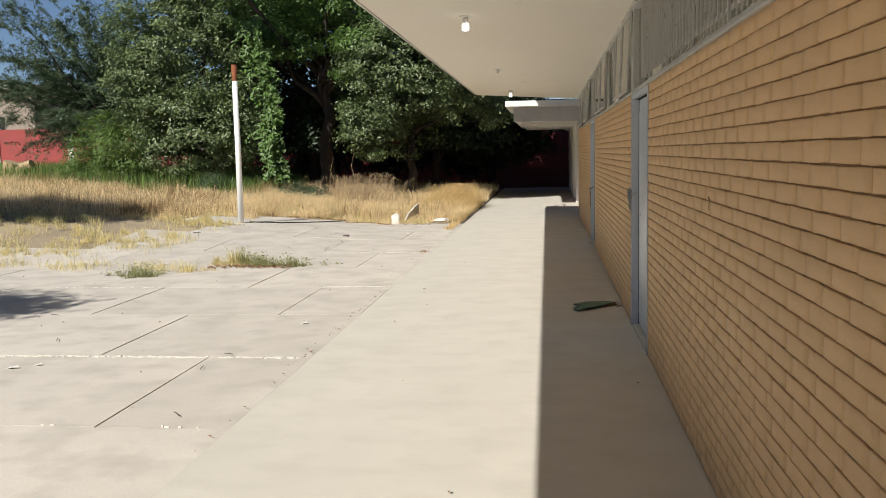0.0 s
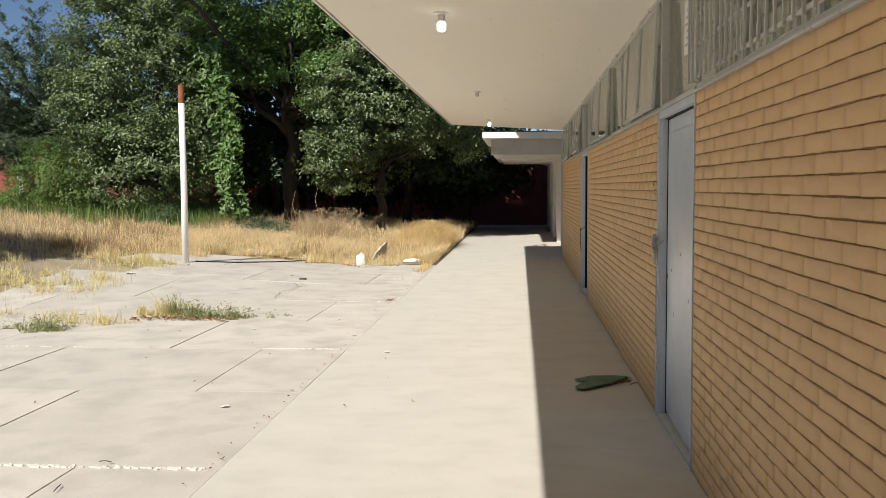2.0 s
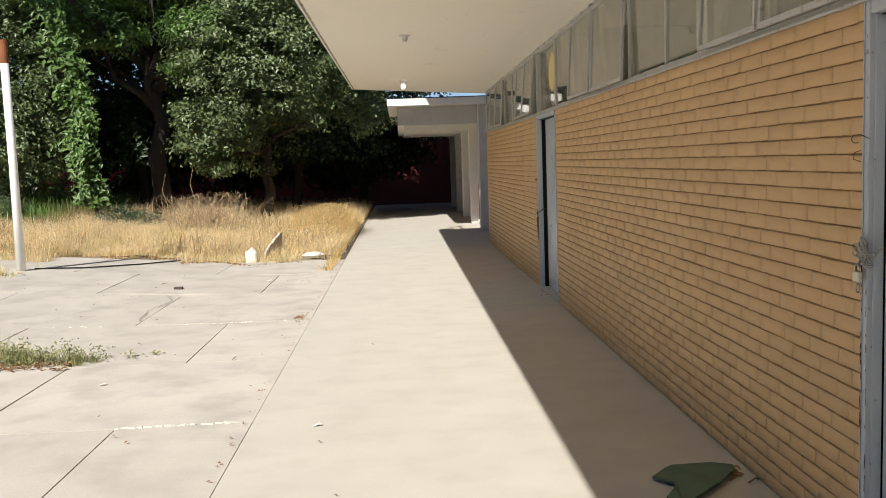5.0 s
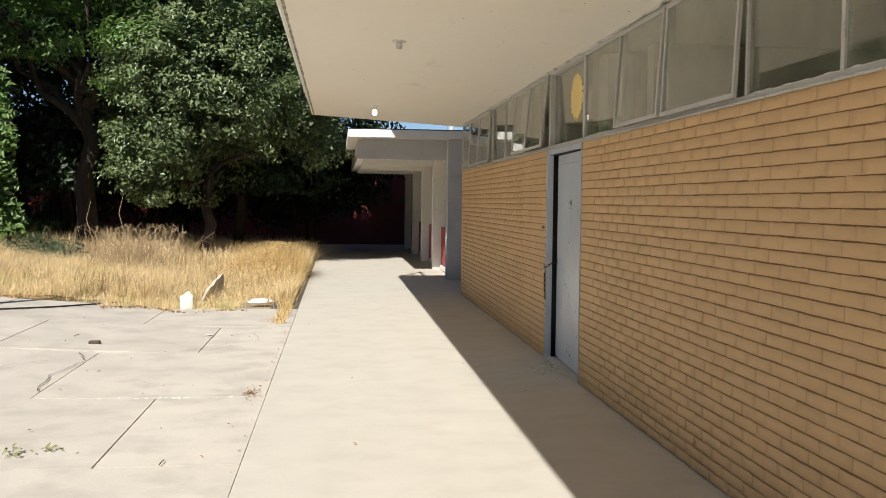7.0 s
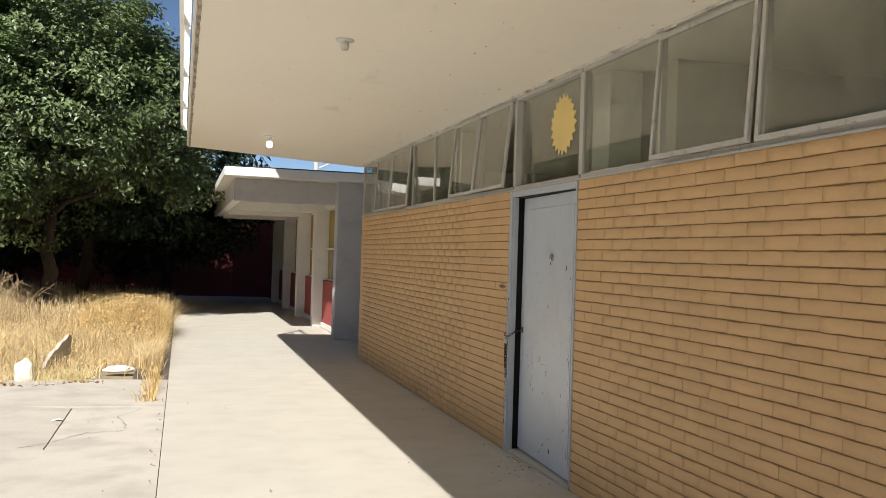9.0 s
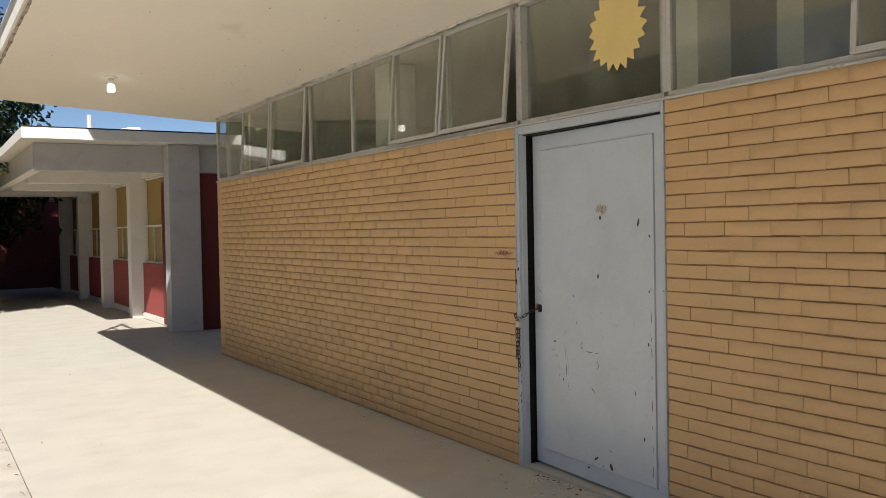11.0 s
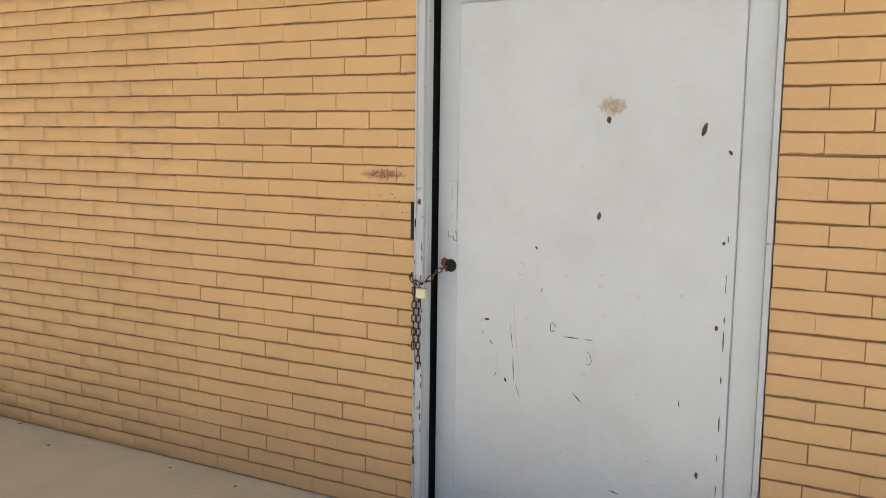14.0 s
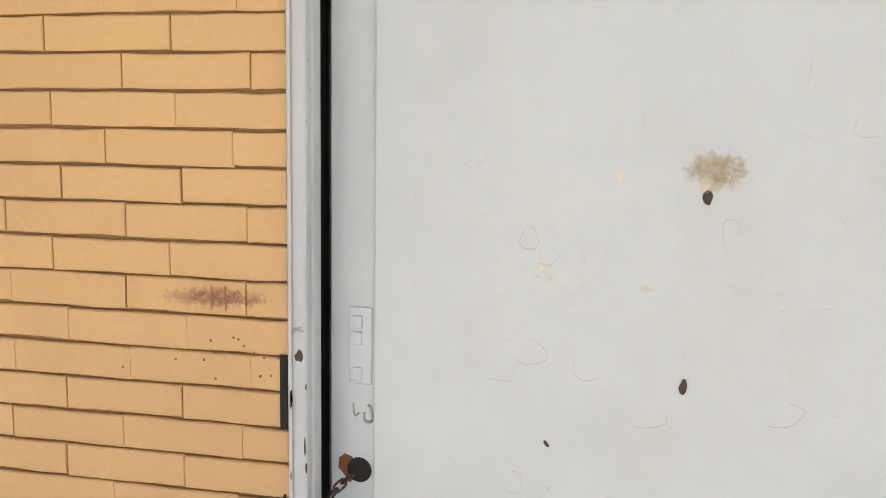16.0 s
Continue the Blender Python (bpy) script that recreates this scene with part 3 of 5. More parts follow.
def ring_mark(bm, y, z, ry, rz, x, gap=0.25, seed=0, w=0.0016):
    rnd = random.Random(seed)
    st = rnd.uniform(0, 6.28)
    pts = []
    for k in range(18):
        a = st + (1 - gap) * 2 * math.pi * k / 17
        q = 1 + 0.12 * math.sin(3 * a + seed)
        pts.append((x, y + ry * q * math.cos(a), z + rz * q * math.sin(a)))
    tube(bm, pts, w, 4)


rm = bmesh.new()
for k, (y, z, ry, rz, g) in enumerate(((14.71, 0.788, 0.014, 0.020, 0.05), (14.577, 0.707, 0.020, 0.026, 0.2), (14.50, 0.56, 0.014, 0.016, 0.5),
                                       (14.83, 1.42, 0.016, 0.02, 0.1), (14.82, 1.22, 0.026, 0.022, 0.3), (14.72, 1.20, 0.03, 0.02, 0.5),
                                       (14.50, 1.44, 0.014, 0.03, 0.3), (14.42, 1.15, 0.05, 0.02, 0.55), (14.85, 0.98, 0.02, 0.02, 0.3),
                                       (14.88, 1.18, 0.03, 0.016, 0.6), (14.30, 1.62, 0.03, 0.02, 0.5), (14.62, 1.12, 0.03, 0.015, 0.6),
                                       (14.93, 1.56, 0.02, 0.02, 0.6), (14.40, 0.42, 0.02, 0.02, 0.3), (14.80, 0.44, 0.016, 0.02, 0.4))):
    ring_mark(rm, y, z, ry, rz, 0.0082, g, k, 0.0008)
part("rub_marks", rm, M_SCUFF, door2, "fine grey rubbed rings and scuffs")
rf = random.Random(12)
fm = bmesh.new()
for k in range(230):
    y, z = rf.uniform(14.17, 15.08), (rf.gauss(0.62, 0.25) if k % 2 else rf.gauss(1.28, 0.2))
    z = min(1.88, max(0.17, z))
    if rf.random() < 0.45:
        ring_mark(fm, y, z, rf.uniform(0.006, 0.022), rf.uniform(0.006, 0.022), 0.0086, rf.uniform(0.35, 0.8), k, rf.uniform(0.0005, 0.0009))
    else:
        a, l = rf.choice((rf.uniform(-0.5, 0.3), rf.uniform(1.2, 1.9))), rf.uniform(0.01, 0.05)
        pts = [(0.0086, y + l * q * math.cos(a) + rf.uniform(-0.002, 0.002), z + l * q * math.sin(a) + rf.uniform(-0.002, 0.002)) for q in (0, 0.35, 0.7, 1)]
        tube(fm, pts, rf.uniform(0.0005, 0.0009), 4)
for k in range(26):
    blotch(fm, rf.uniform(14.17, 15.05), rf.uniform(0.2, 1.0), rf.uniform(0.003, 0.014), rf.uniform(0.003, 0.008), 0.0082, rf.uniform(-0.8, 0.8), seed=k)
part("rub_marks", fm, M_SCUFF, door2, "faint grey scuffs spread over the panel")
dk = bmesh.new()
for k, (y, z, l, a) in enumerate(((14.64, 0.565, 0.05, -0.75), (14.885, 0.78, 0.09, -1.45), (14.872, 0.67, 0.10, -1.52), (14.86, 0.56, 0.05, -1.2), (14.27, 0.60, 0.03, -1.4),
                                  (14.95, 0.57, 0.03, 1.1), (14.97, 0.71, 0.022, -0.8), (15.0, 0.74, 0.014, -1.0), (14.50, 0.245, 0.045, -0.2), (14.64, 0.145, 0.025, -0.9),
                                  (14.55, 0.15, 0.02, -0.6), (14.77, 0.90, 0.025, 1.2), (14.68, 0.757, 0.06, 0.0), (14.60, 0.757, 0.03, 0.0))):
    y1, z1 = y - l * math.cos(a), z + l * math.sin(a)
    tube(dk, [(0.0084, y, z), (0.0084, (y + y1) / 2 + 0.001, (z + z1) / 2), (0.0084, y1, z1)], [0.0006, 0.0017 if k % 2 else 0.0024, 0.0005], 5)
for k in range(9):
    blotch(dk, 14.1375 + rf.uniform(-0.001, 0.001), 0.2 + k * 0.115 + rf.uniform(-0.04, 0.04), rf.uniform(0.0012, 0.0024), rf.uniform(0.008, 0.035), 0.0072, seed=k)
ring_mark(dk, 14.59, 0.69, 0.016, 0.022, 0.0084, 0.45, 3, 0.0014)
ring_mark(dk, 14.72, 0.785, 0.010, 0.015, 0.0084, 0.15, 5, 0.0016)
part("scratches", dk, M_CHIPDARK, door2, "dark cuts through the paint of the panel")
sc = bmesh.new()
tube(sc, [(0.0082, 14.873, 0.86), (0.0082, 14.868, 0.76), (0.0082, 14.852, 0.66), (0.0082, 14.848, 0.60)], 0.0014, 4)
tube(sc, [(0.0082, 14.94, 0.66), (0.0082, 14.935, 0.60)], 0.0012, 4)
tube(sc, [(0.0082, 14.90, 0.61), (0.0082, 14.89, 0.575)], 0.0014, 4)
rs = random.Random(4)
for k in range(34):
    y, z = rs.uniform(14.16, 15.05), rs.choice((rs.uniform(0.16, 0.9), rs.uniform(0.9, 1.8)))
    a, l = rs.uniform(-0.7, 0.7) + rs.choice((0, 1.57)), rs.uniform(0.008, 0.04)
    tube(sc, [(0.0084, y, z), (0.0084, y + l * math.cos(a) * 0.5, z + l * math.sin(a) * 0.5 + 0.001), (0.0084, y + l * math.cos(a), z + l * math.sin(a) * 0.9)], 0.0008, 4)
part("scratches", sc, M_SCUFF, door2, "thin dark scratches on the panel")
# same kind of wear, fewer marks, on the first door
s1 = bmesh.new()
for k in range(26):
    y, z = rs.uniform(6.66, 7.50), rs.uniform(0.2, 1.7)
    ring_mark(s1, y, z, rs.uniform(0.01, 0.03), rs.uniform(0.01, 0.03), 0.0084, rs.uniform(0.3, 0.75), k, 0.0008)
part("rub_marks", s1, M_SCUFF, door1, "fine grey rubbed rings and scuffs")
c1 = bmesh.new()
for y, z, ry, rz in ((6.62, 1.42, 0.02, 0.03), (7.10, 1.15, 0.01, 0.012), (6.80, 0.9, 0.008, 0.02), (7.35, 0.75, 0.007, 0.02), (7.43, 1.02, 0.02, 0.008)):
    blotch(c1, y, z, ry, rz, PX)
part("paint_chips", c1, M_CHIPDARK, door1, "dark chips in the door paint")
# chips on the jambs
for dr, yy in ((door2, D2[1]), (door1, D1[1])):
    jb = bmesh.new()
    rj = random.Random(int(yy))
    for k in range(30):
        z = min(1.13, abs(rj.gauss(0.62, 0.32)) + 0.03)
        blotch(jb, yy - rj.choice((0.009, 0.007, 0.004)), z, rj.uniform(0.001, 0.003), rj.uniform(0.004, 0.022), -0.0132, seed=k)
    for k in range(14):
        blotch(jb, yy - 0.036 + rj.uniform(0, 0.006), rj.uniform(0.3, 1.25), rj.uniform(0.001, 0.003), rj.uniform(0.005, 0.02), -0.0082, seed=k)
    blotch(jb, yy - 0.022, 1.205, 0.008, 0.012, -0.0082)
    part("jamb_chips", jb, M_CHIPDARK, dr, "rust-brown chips along the jamb edge")
# lock plate, cut-out and knob hole of the second door
lk = bmesh.new()
box(lk, 0.0135, 0.0175, 15.118, 15.162, 1.133, 1.278, 0.0015)
for z in (1.250, 1.220, 1.153):
    box(lk, 0.010, 0.0132, 15.136, 15.154, z - 0.012, z + 0.012, 0.001)
part("lock_plate", lk, M_DOOR, door2, "painted-over lock plate")
lb = bmesh.new()
ring_mark(lb, 15.125, 1.075, 0.008, 0.016, 0.0165, 0.2, 3, 0.003)
ring_mark(lb, 15.148, 1.085, 0.007, 0.013, 0.0165, 0.5, 5, 0.002)
part("keyhole_mark", lb, M_SCRATCHSHADE, door2)
hb = tube(bmesh.new(), [(0.0145, 15.142, 0.966), (0.0175, 15.142, 0.966)], 0.024, 20)
part("knob_hole", hb, M_DARK, door2, "empty dark hole where the knob was")
hb = bmesh.new()
blotch(hb, 15.163, 0.967, 0.022, 0.03, 0.0172, 0.2)
part("bare_metal", hb, M_RUST, door2, "torn rusty edge beside the knob hole")
structure("door_gap_dark", bx(-0.0035, 0.002, D2[1] + 0.0005, D2[1] + 0.017, 1.067, 1.203), M_DARK, "missing mortar beside the door jamb", "gap")


def link_mesh(material):
    """One chain link, 3.4 cm long."""
    bm = bmesh.new()
    pts = []
    for k in range(12):
        a = 2 * math.pi * k / 12
        pts.append((0, 0.0075 * math.cos(a), 0.0075 * math.sin(a) + (0.008 if math.sin(a) > 0 else -0.008)))
    rings = []
    n = len(pts)
    for i in range(n):
        p, d = Vector(pts[i]), (Vector(pts[(i + 1) % n]) - Vector(pts[i - 1])).normalized()
        s = Vector((1, 0, 0))
        u = d.cross(s)
        rings.append([bm.verts.new(p + (s * math.cos(b) + u * math.sin(b)) * 0.0024) for b in [2 * math.pi * q / 6 for q in range(6)]])
    for i in range(n):
        for k in range(6):
            bm.faces.new((rings[i][k], rings[i][(k + 1) % 6], rings[(i + 1) % n][(k + 1) % 6], rings[(i + 1) % n][k]))
    me = bpy.data.meshes.new("link")
    bm.to_mesh(me)
    bm.free()
    me.materials.append(material)
    return me


LINK = link_mesh(M_CHAIN)
LINK_S = link_mesh(M_STEEL)


def chain_run(parent, pts, mesh, spacing=0.0265):
    """Links laid along a polyline, each turned a quarter against the last."""
    pts = [Vector(p) for p in pts]
    n = 0
    for a, b in zip(pts, pts[1:]):
        d = b - a
        steps = max(1, round(d.length / spacing))
        q = d.to_track_quat("Z", "X")
        for k in range(steps):
            o = new("link", mesh)
            o.parent = parent
            o.matrix_parent_inverse = Matrix.Translation(-parent.matrix_basis.translation)
            o.matrix_basis = Matrix.Translation(a + d * (k + 0.5) / steps) @ q.to_matrix().to_4x4() @ Matrix.Rotation(radians(25 + 90 * (n % 2)), 4, "Z")
            n += 1


ch2 = thing("chain", (-0.05, 15.2, 0.9), "rusty steel chain looped through the door and jamb", "chain")
chain_run(ch2, [(0.058, 15.15, 0.962), (0.02, 15.167, 0.948), (-0.020, 15.182, 0.918), (-0.032, 15.205, 0.905), (-0.036, 15.24, 0.912), (-0.022, 15.254, 0.93), (-0.004, 15.258, 0.94)], LINK)
chain_run(ch2, [(-0.034, 15.232, 0.89), (-0.030, 15.236, 0.66)], LINK)
chain_run(ch2, [(-0.034, 15.212, 0.89), (-0.030, 15.216, 0.585)], LINK)

ch2.location.x += 0.014


def padlock(at, material, label):
    p = thing("padlock", at, label, "padlock")
    x, y, z = at
    part("body", bx(x - 0.009, x + 0.009, y - 0.021, y + 0.021, z - 0.05, z - 0.012, 0.004), material, p)
    pts = [(x, y - 0.013, z - 0.012), (x, y - 0.013, z + 0.006), (x, y - 0.007, z + 0.016), (x, y + 0.007, z + 0.016), (x, y + 0.013, z + 0.006), (x, y + 0.013, z - 0.012)]
    part("shackle", tube(bmesh.new(), pts, 0.0032, 8), M_STEEL, p, smooth=True)
    return p


padlock((-0.034, 15.193, 0.905), M_BRASS, "dull silver padlock hanging on the rusty chain")
ch1 = thing("chain", (-0.05, 7.69, 1.05), "bunched grey steel chain wound round the door jamb", "chain")
rc = random.Random(9)
pts = [(0.02, 7.66, 1.20)]
for k in range(19):
    pts.append((-0.018 - rc.uniform(0, 0.03), 7.71 + rc.uniform(-0.055, 0.05), 1.195 + rc.uniform(-0.06, 0.055)))
chain_run(ch1, pts, LINK_S, 0.028)
chain_run(ch1, [(-0.022, 7.742, 1.14), (-0.020, 7.744, 1.04)], LINK_S, 0.028)
padlock((-0.034, 7.722, 1.128), M_BRASS, "pale padlock on the bunched chain")
# thin wire loops sticking out higher on the jamb
wl = bmesh.new()
tube(wl, [(-0.030, 7.66, 1.585), (-0.033, 7.71, 1.600), (-0.036, 7.755, 1.600), (-0.034, 7.775, 1.585), (-0.030, 7.765, 1.572), (-0.020, 7.752, 1.572)], 0.0016, 6)
tube(wl, [(-0.012, 7.748, 1.545), (-0.028, 7.762, 1.538), (-0.030, 7.768, 1.515), (-0.012, 7.75, 1.505)], 0.0016, 6)
tagged(part("wire", wl, M_CHAIN), "thin rusty wire tied round the door jamb", "wire")
part("knob_hole", tube(bmesh.new(), [(0.0145, 7.655, 0.96), (0.0175, 7.655, 0.96)], 0.022, 16), M_DARK, door1, "empty dark hole where the knob was")

for dr, turn in ((door1, hinge1), (door2, hinge2)):
    for o in dr.children:
        if o.name.split(".")[0] in ("paint_chips", "filler_spots", "stain", "rub_marks", "scratches", "lock_plate", "keyhole_mark", "knob_hole", "bare_metal"):
            o.data.transform(turn @ Matrix.Translation((LEAF_X - 0.017, 0, 0)))

# ---- eave lamps ----


def eave_lamp(y, bulb, label):
    x = -1.54
    z = soffit_z(x) + 0.002
    l = thing("ceiling_lamp", (x, y, z), label, "lamp", group="lamps under the eave")
    bm = tube(bmesh.new(), [(x, y, z), (x, y, z - 0.012), (x, y, z - 0.018)], [0.062, 0.060, 0.03], 20)
    part("base", bm, M_WHITE if bulb else M_FASCIA, l, smooth=False)
    part("socket", tube(bmesh.new(), [(x, y, z - 0.019), (x, y, z - 0.045), (x, y, z - 0.07)], [0.024, 0.030, 0.021], 16), M_FASCIA, l, "grey lamp socket")
    if bulb:
        pts, rad = [], []
        for k in range(9):
            pts.append((x, y, z - 0.071 - 0.075 * k / 8))
            rad.append((0.024, 0.034, 0.037, 0.034, 0.037, 0.034, 0.037, 0.033, 0.020)[k])
        part("bulb", tube(bmesh.new(), pts, rad, 16), M_BULB, l, "white glowing compact bulb", smooth=True)
    return l


eave_lamp(8.57, True, "ceiling lamp with a lit white bulb under the eave")
eave_lamp(14.31, False, "empty lamp socket on the eave soffit")
eave_lamp(19.45, True, "ceiling lamp with a lit white bulb under the eave")

# ---- upper floor: its gallery runs on top of the eave slab ----
structure("wall_upper", bx(0.0, 0.2, WALL_BACK, WALL_END, 3.17, 5.46), M_BRICK, "ochre-painted upper storey wall behind the gallery")
structure("wall_upper_end", bx(0.2, 7.0, WALL_END - 0.2, WALL_END, 3.17, 5.46), M_BRICK, "ochre-painted upper storey end wall")
structure("roof_upper", bx(EAVE_X, 7.2, WALL_BACK, EAVE_END, 5.465, 5.66), M_SOFFIT, "pale concrete roof slab over the gallery", "roof")
rail = thing("gallery_railing", (EAVE_X - 0.06, 8.0, 3.2), "white-painted steel railing hung outside the gallery edge", "railing")
part("rail", bx(-2.585, -2.555, WALL_BACK, 21.6, 3.23, 3.275, 0.003), M_POLE, rail)
part("rail", bx(-2.585, -2.555, WALL_BACK, 21.6, 3.68, 3.72, 0.003), M_POLE, rail)
part("rail", bx(-2.59, -2.55, WALL_BACK, 21.6, 4.08, 4.12, 0.003), M_POLE, rail)
y = WALL_BACK + 0.1
while y < 21.6:
    part("post", bx(-2.553, -2.500, y - 0.02, y + 0.02, 3.175, 4.12, 0.003), M_POLE, rail)
    y += 2.03

# ---- annex with its columned porch, beyond the brick block ----
annex = thing("annex_building", (2.0, 30.0, 0), "low annex with white columns, red dado walls and flat roof", "building")
AY0, AY1 = 24.1, 37.2
part("roof_slab", bx(-1.87, 7.0, 23.88, AY1, 2.775, 2.925, 0.008), M_WHITE, annex, "white-edged concrete roof slab")
part("roof_felt", bx(-1.85, 6.98, 23.90, AY1 - 0.02, 2.927, 2.945), M_DARK, annex, "dark roofing felt")
part("edge_beam", bx(-1.66, -1.50, AY0 + 0.505, AY1 - 0.1, 2.42, 2.772, 0.006), M_WHITE, annex)
COLS = (AY0, 26.85, 29.55, 32.45, 35.3)
for i, y in enumerate(COLS):
    if i == 0:
        part("column", bx(0.10, 0.56, y, y + 0.30, 0.0, 2.772, 0.006), M_GREYCOL, annex, "wide grey corner column")
        part("cross_beam", bx(-1.66, 0.30, y + 0.302, y + 0.5, 2.385, 2.771, 0.006), M_GREYCOL, annex)
    else:
        part("column", bx(0.10, 0.40, y, y + 0.26, 0.0, 2.772, 0.006), M_WHITE, annex, "white porch column")
        part("cross_beam", bx(-1.498, 0.098, y + 0.004, y + 0.2, 2.34, 2.771, 0.006), M_WHITE, annex)
for a, b in zip(COLS, COLS[1:]):
    ya, yb = a + (0.51 if a == AY0 else 0.262), b - 0.002
    part("dado_wall", bx(0.30, 0.45, ya, yb, 0.10, 0.96, 0.004), M_REDWALL, annex, "red-painted dado wall")
    part("plinth", bx(0.27, 0.46, ya, yb, 0.0, 0.098, 0.004), M_WHITE, annex)
    w = part("window", bx(0.40, 0.42, ya, yb, 0.99, 2.40), M_CURTAIN, annex, "ochre curtained window")
    for z in (0.978, 1.60, 2.405):
        part("glazing_bar", bx(0.355, 0.395, ya, yb, z - 0.015, z + 0.015), M_WHITE, w)
    for k in range(1, 4):
        y = ya + (yb - ya) * k / 4
        part("glazing_bar", bx(0.365, 0.394, y - 0.012, y + 0.012, 0.995, 1.583), M_WINFRAME, w)
    part("lintel_wall", bx(0.30, 0.45, ya, yb, 2.425, 2.771), M_WHITE, annex)
part("end_wall", bx(0.562, 7.0, AY0 + 0.12, AY0 + 0.28, 0.0, 2.36), M_MAROON, annex, "dark maroon painted end wall")
part("end_lintel", bx(0.562, 7.0, AY0 + 0.10, AY0 + 0.28, 2.365, 2.772), M_GREYCOL, annex)
part("back_wall", bx(6.8, 7.0, AY0 + 0.3, AY1, 0.0, 2.772), M_GREYCOL, annex)
part("far_wall", bx(0.45, 6.79, AY1 - 0.2, AY1, 0.0, 2.772), M_REDWALL, annex)
od = thing("open_door", (0.3, 24.5, 0), "dark maroon metal door with white patches, standing open on the porch", "door")
part("leaf", bx(0.255, 0.285, 24.615, 25.25, 0.02, 2.28, 0.004), M_MAROON, od)
for z, h in ((1.80, 0.14), (1.62, 0.10), (0.95, 0.12)):
    part("patch", blotch(bmesh.new(), 24.80, z, 0.07, h / 2, 0.2545), M_WHITE, od, "white scraped patch")

# ---- perimeter wall and what stands beyond ----
pw = thing("perimeter_wall", (-20, 38.4, 0), "red-painted perimeter wall with pale concrete posts", "wall", kind="structure")
y = -62.0
while y < 8:
    g = float(rise(y, 38))
    top = 2.55 if y > -13 else 3.05
    # grove stretch: shade put into darker maroon panels, footings and posts
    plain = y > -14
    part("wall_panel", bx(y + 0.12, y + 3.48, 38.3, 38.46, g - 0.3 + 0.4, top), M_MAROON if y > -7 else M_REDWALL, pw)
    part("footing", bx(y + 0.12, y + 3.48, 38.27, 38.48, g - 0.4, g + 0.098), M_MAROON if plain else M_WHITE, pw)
    part("post", bx(y - 0.125, y + 0.125, 38.24, 38.5, g - 0.4, top + 0.06), M_MAROON if plain else M_WHITE, pw, "post coloured dark for the grove's shade" if plain else "pale concrete post")
    y += 3.6


def far_house(x0, x1, y0, y1, zt, label, wins):
    h = thing("far_house", ((x0 + x1) / 2, (y0 + y1) / 2, 0), label, "house")
    part("wall", bx(x0, x1, y0, y1, 0, zt), M_HOUSE, h)
    part("roof", bx(x0 - 0.25, x1 + 0.25, y0 - 0.25, y1 + 0.25, zt + 0.002, zt + 0.28), M_FASCIA, h, "flat parapet roof")
    for (wx, wz, ww, wh) in wins:
        w = part("window", bx(wx, wx + ww, y0 - 0.04, y0 - 0.002, wz, wz + wh), M_DARK, h)
        part("frame", bx(wx - 0.08, wx + ww + 0.08, y0 - 0.07, y0 - 0.003, wz - 0.1, wz - 0.003), M_WHITE, w)
    return h


far_house(-58, -36, 58, 68, 6.6, "pale beige house with a flat roof beyond the wall", ((-52, 3.4, 1.0, 1.3), (-47, 3.4, 1.0, 1.3), (-42.5, 3.4, 1.2, 1.3), (-39, 3.4, 0.8, 1.3)))
far_house(-34, -24, 62, 70, 4.6, "low tan house beyond the wall", ((-31, 2.9, 1.2, 1.0), (-27.5, 2.9, 1.2, 1.0)))
# street furniture showing over the annex roof
lp = thing("street_lamp", (4.1, 55, 0), "grey street lamp with a curved arm beyond the wall", "street lamp")
part("pole", tube(bmesh.new(), [(4.1, 55, 0), (4.1, 55, 7.1)], [0.16, 0.12], 10), M_GREYCOL, lp)
part("arm", tube(bmesh.new(), [(4.2, 55, 5.9), (5.2, 55, 6.4), (5.9, 55, 6.55)], 0.05, 8), M_GREYCOL, lp)
part("lamp_head", bx(5.8, 6.4, 54.9, 55.1, 6.48, 6.6, 0.02), M_WHITE, lp)
mp_ = thing("antenna_mast", (0.35, 36.5, 2.945), "thin rusty antenna mast on the annex roof", "antenna")
part("mast", tube(bmesh.new(), [(0.1, 36.5, 2.945), (0.1, 36.5, 3.75)], 0.03, 8), M_RUST, mp_)
part("mast", tube(bmesh.new(), [(1.6, 36.5, 2.945), (1.6, 36.5, 4.1)], 0.012, 6), M_STEEL, mp_)

# ---- the yard's loose and standing things ----
PZ = float(rise(-7.1, 17.5))
pole_t = thing("flagpole", (-7.10, 17.5, PZ), "white-painted steel pole with a rusty bare top", "pole")
part("shaft", tube(bmesh.new(), [(-7.10, 17.5, PZ - 0.05), (-7.09, 17.5, PZ + 1.5), (-7.105, 17.52, 3.13)], [0.062, 0.058, 0.056], 14), M_POLE, pole_t, smooth=True)
part("top", tube(bmesh.new(), [(-7.105, 17.52, 3.132), (-7.11, 17.53, 3.46)], [0.055, 0.055], 14), M_RUST, pole_t, "rusty unpainted top")
gb = bmesh.new()
gv = [(-0.496, 8.735), (-0.425, 8.62), (-0.44, 8.56), (-0.511, 8.459), (-0.495, 8.41), (-0.459, 8.375), (-0.40, 8.42), (-0.219, 8.58), (-0.10, 8.74), (-0.07, 8.82), (-0.16, 8.88), (-0.358, 8.886), (-0.40, 8.85)]
gt = [gb.verts.new((x, y, 0.028 + 0.03 * (x + 0.3) + 0.008 * math.sin(9 * y))) for x, y in gv]
gbm = [gb.verts.new((v.co.x, v.co.y, v.co.z - 0.012)) for v in gt]
gb.faces.new(gt)
gb.faces.new(gbm[::-1])
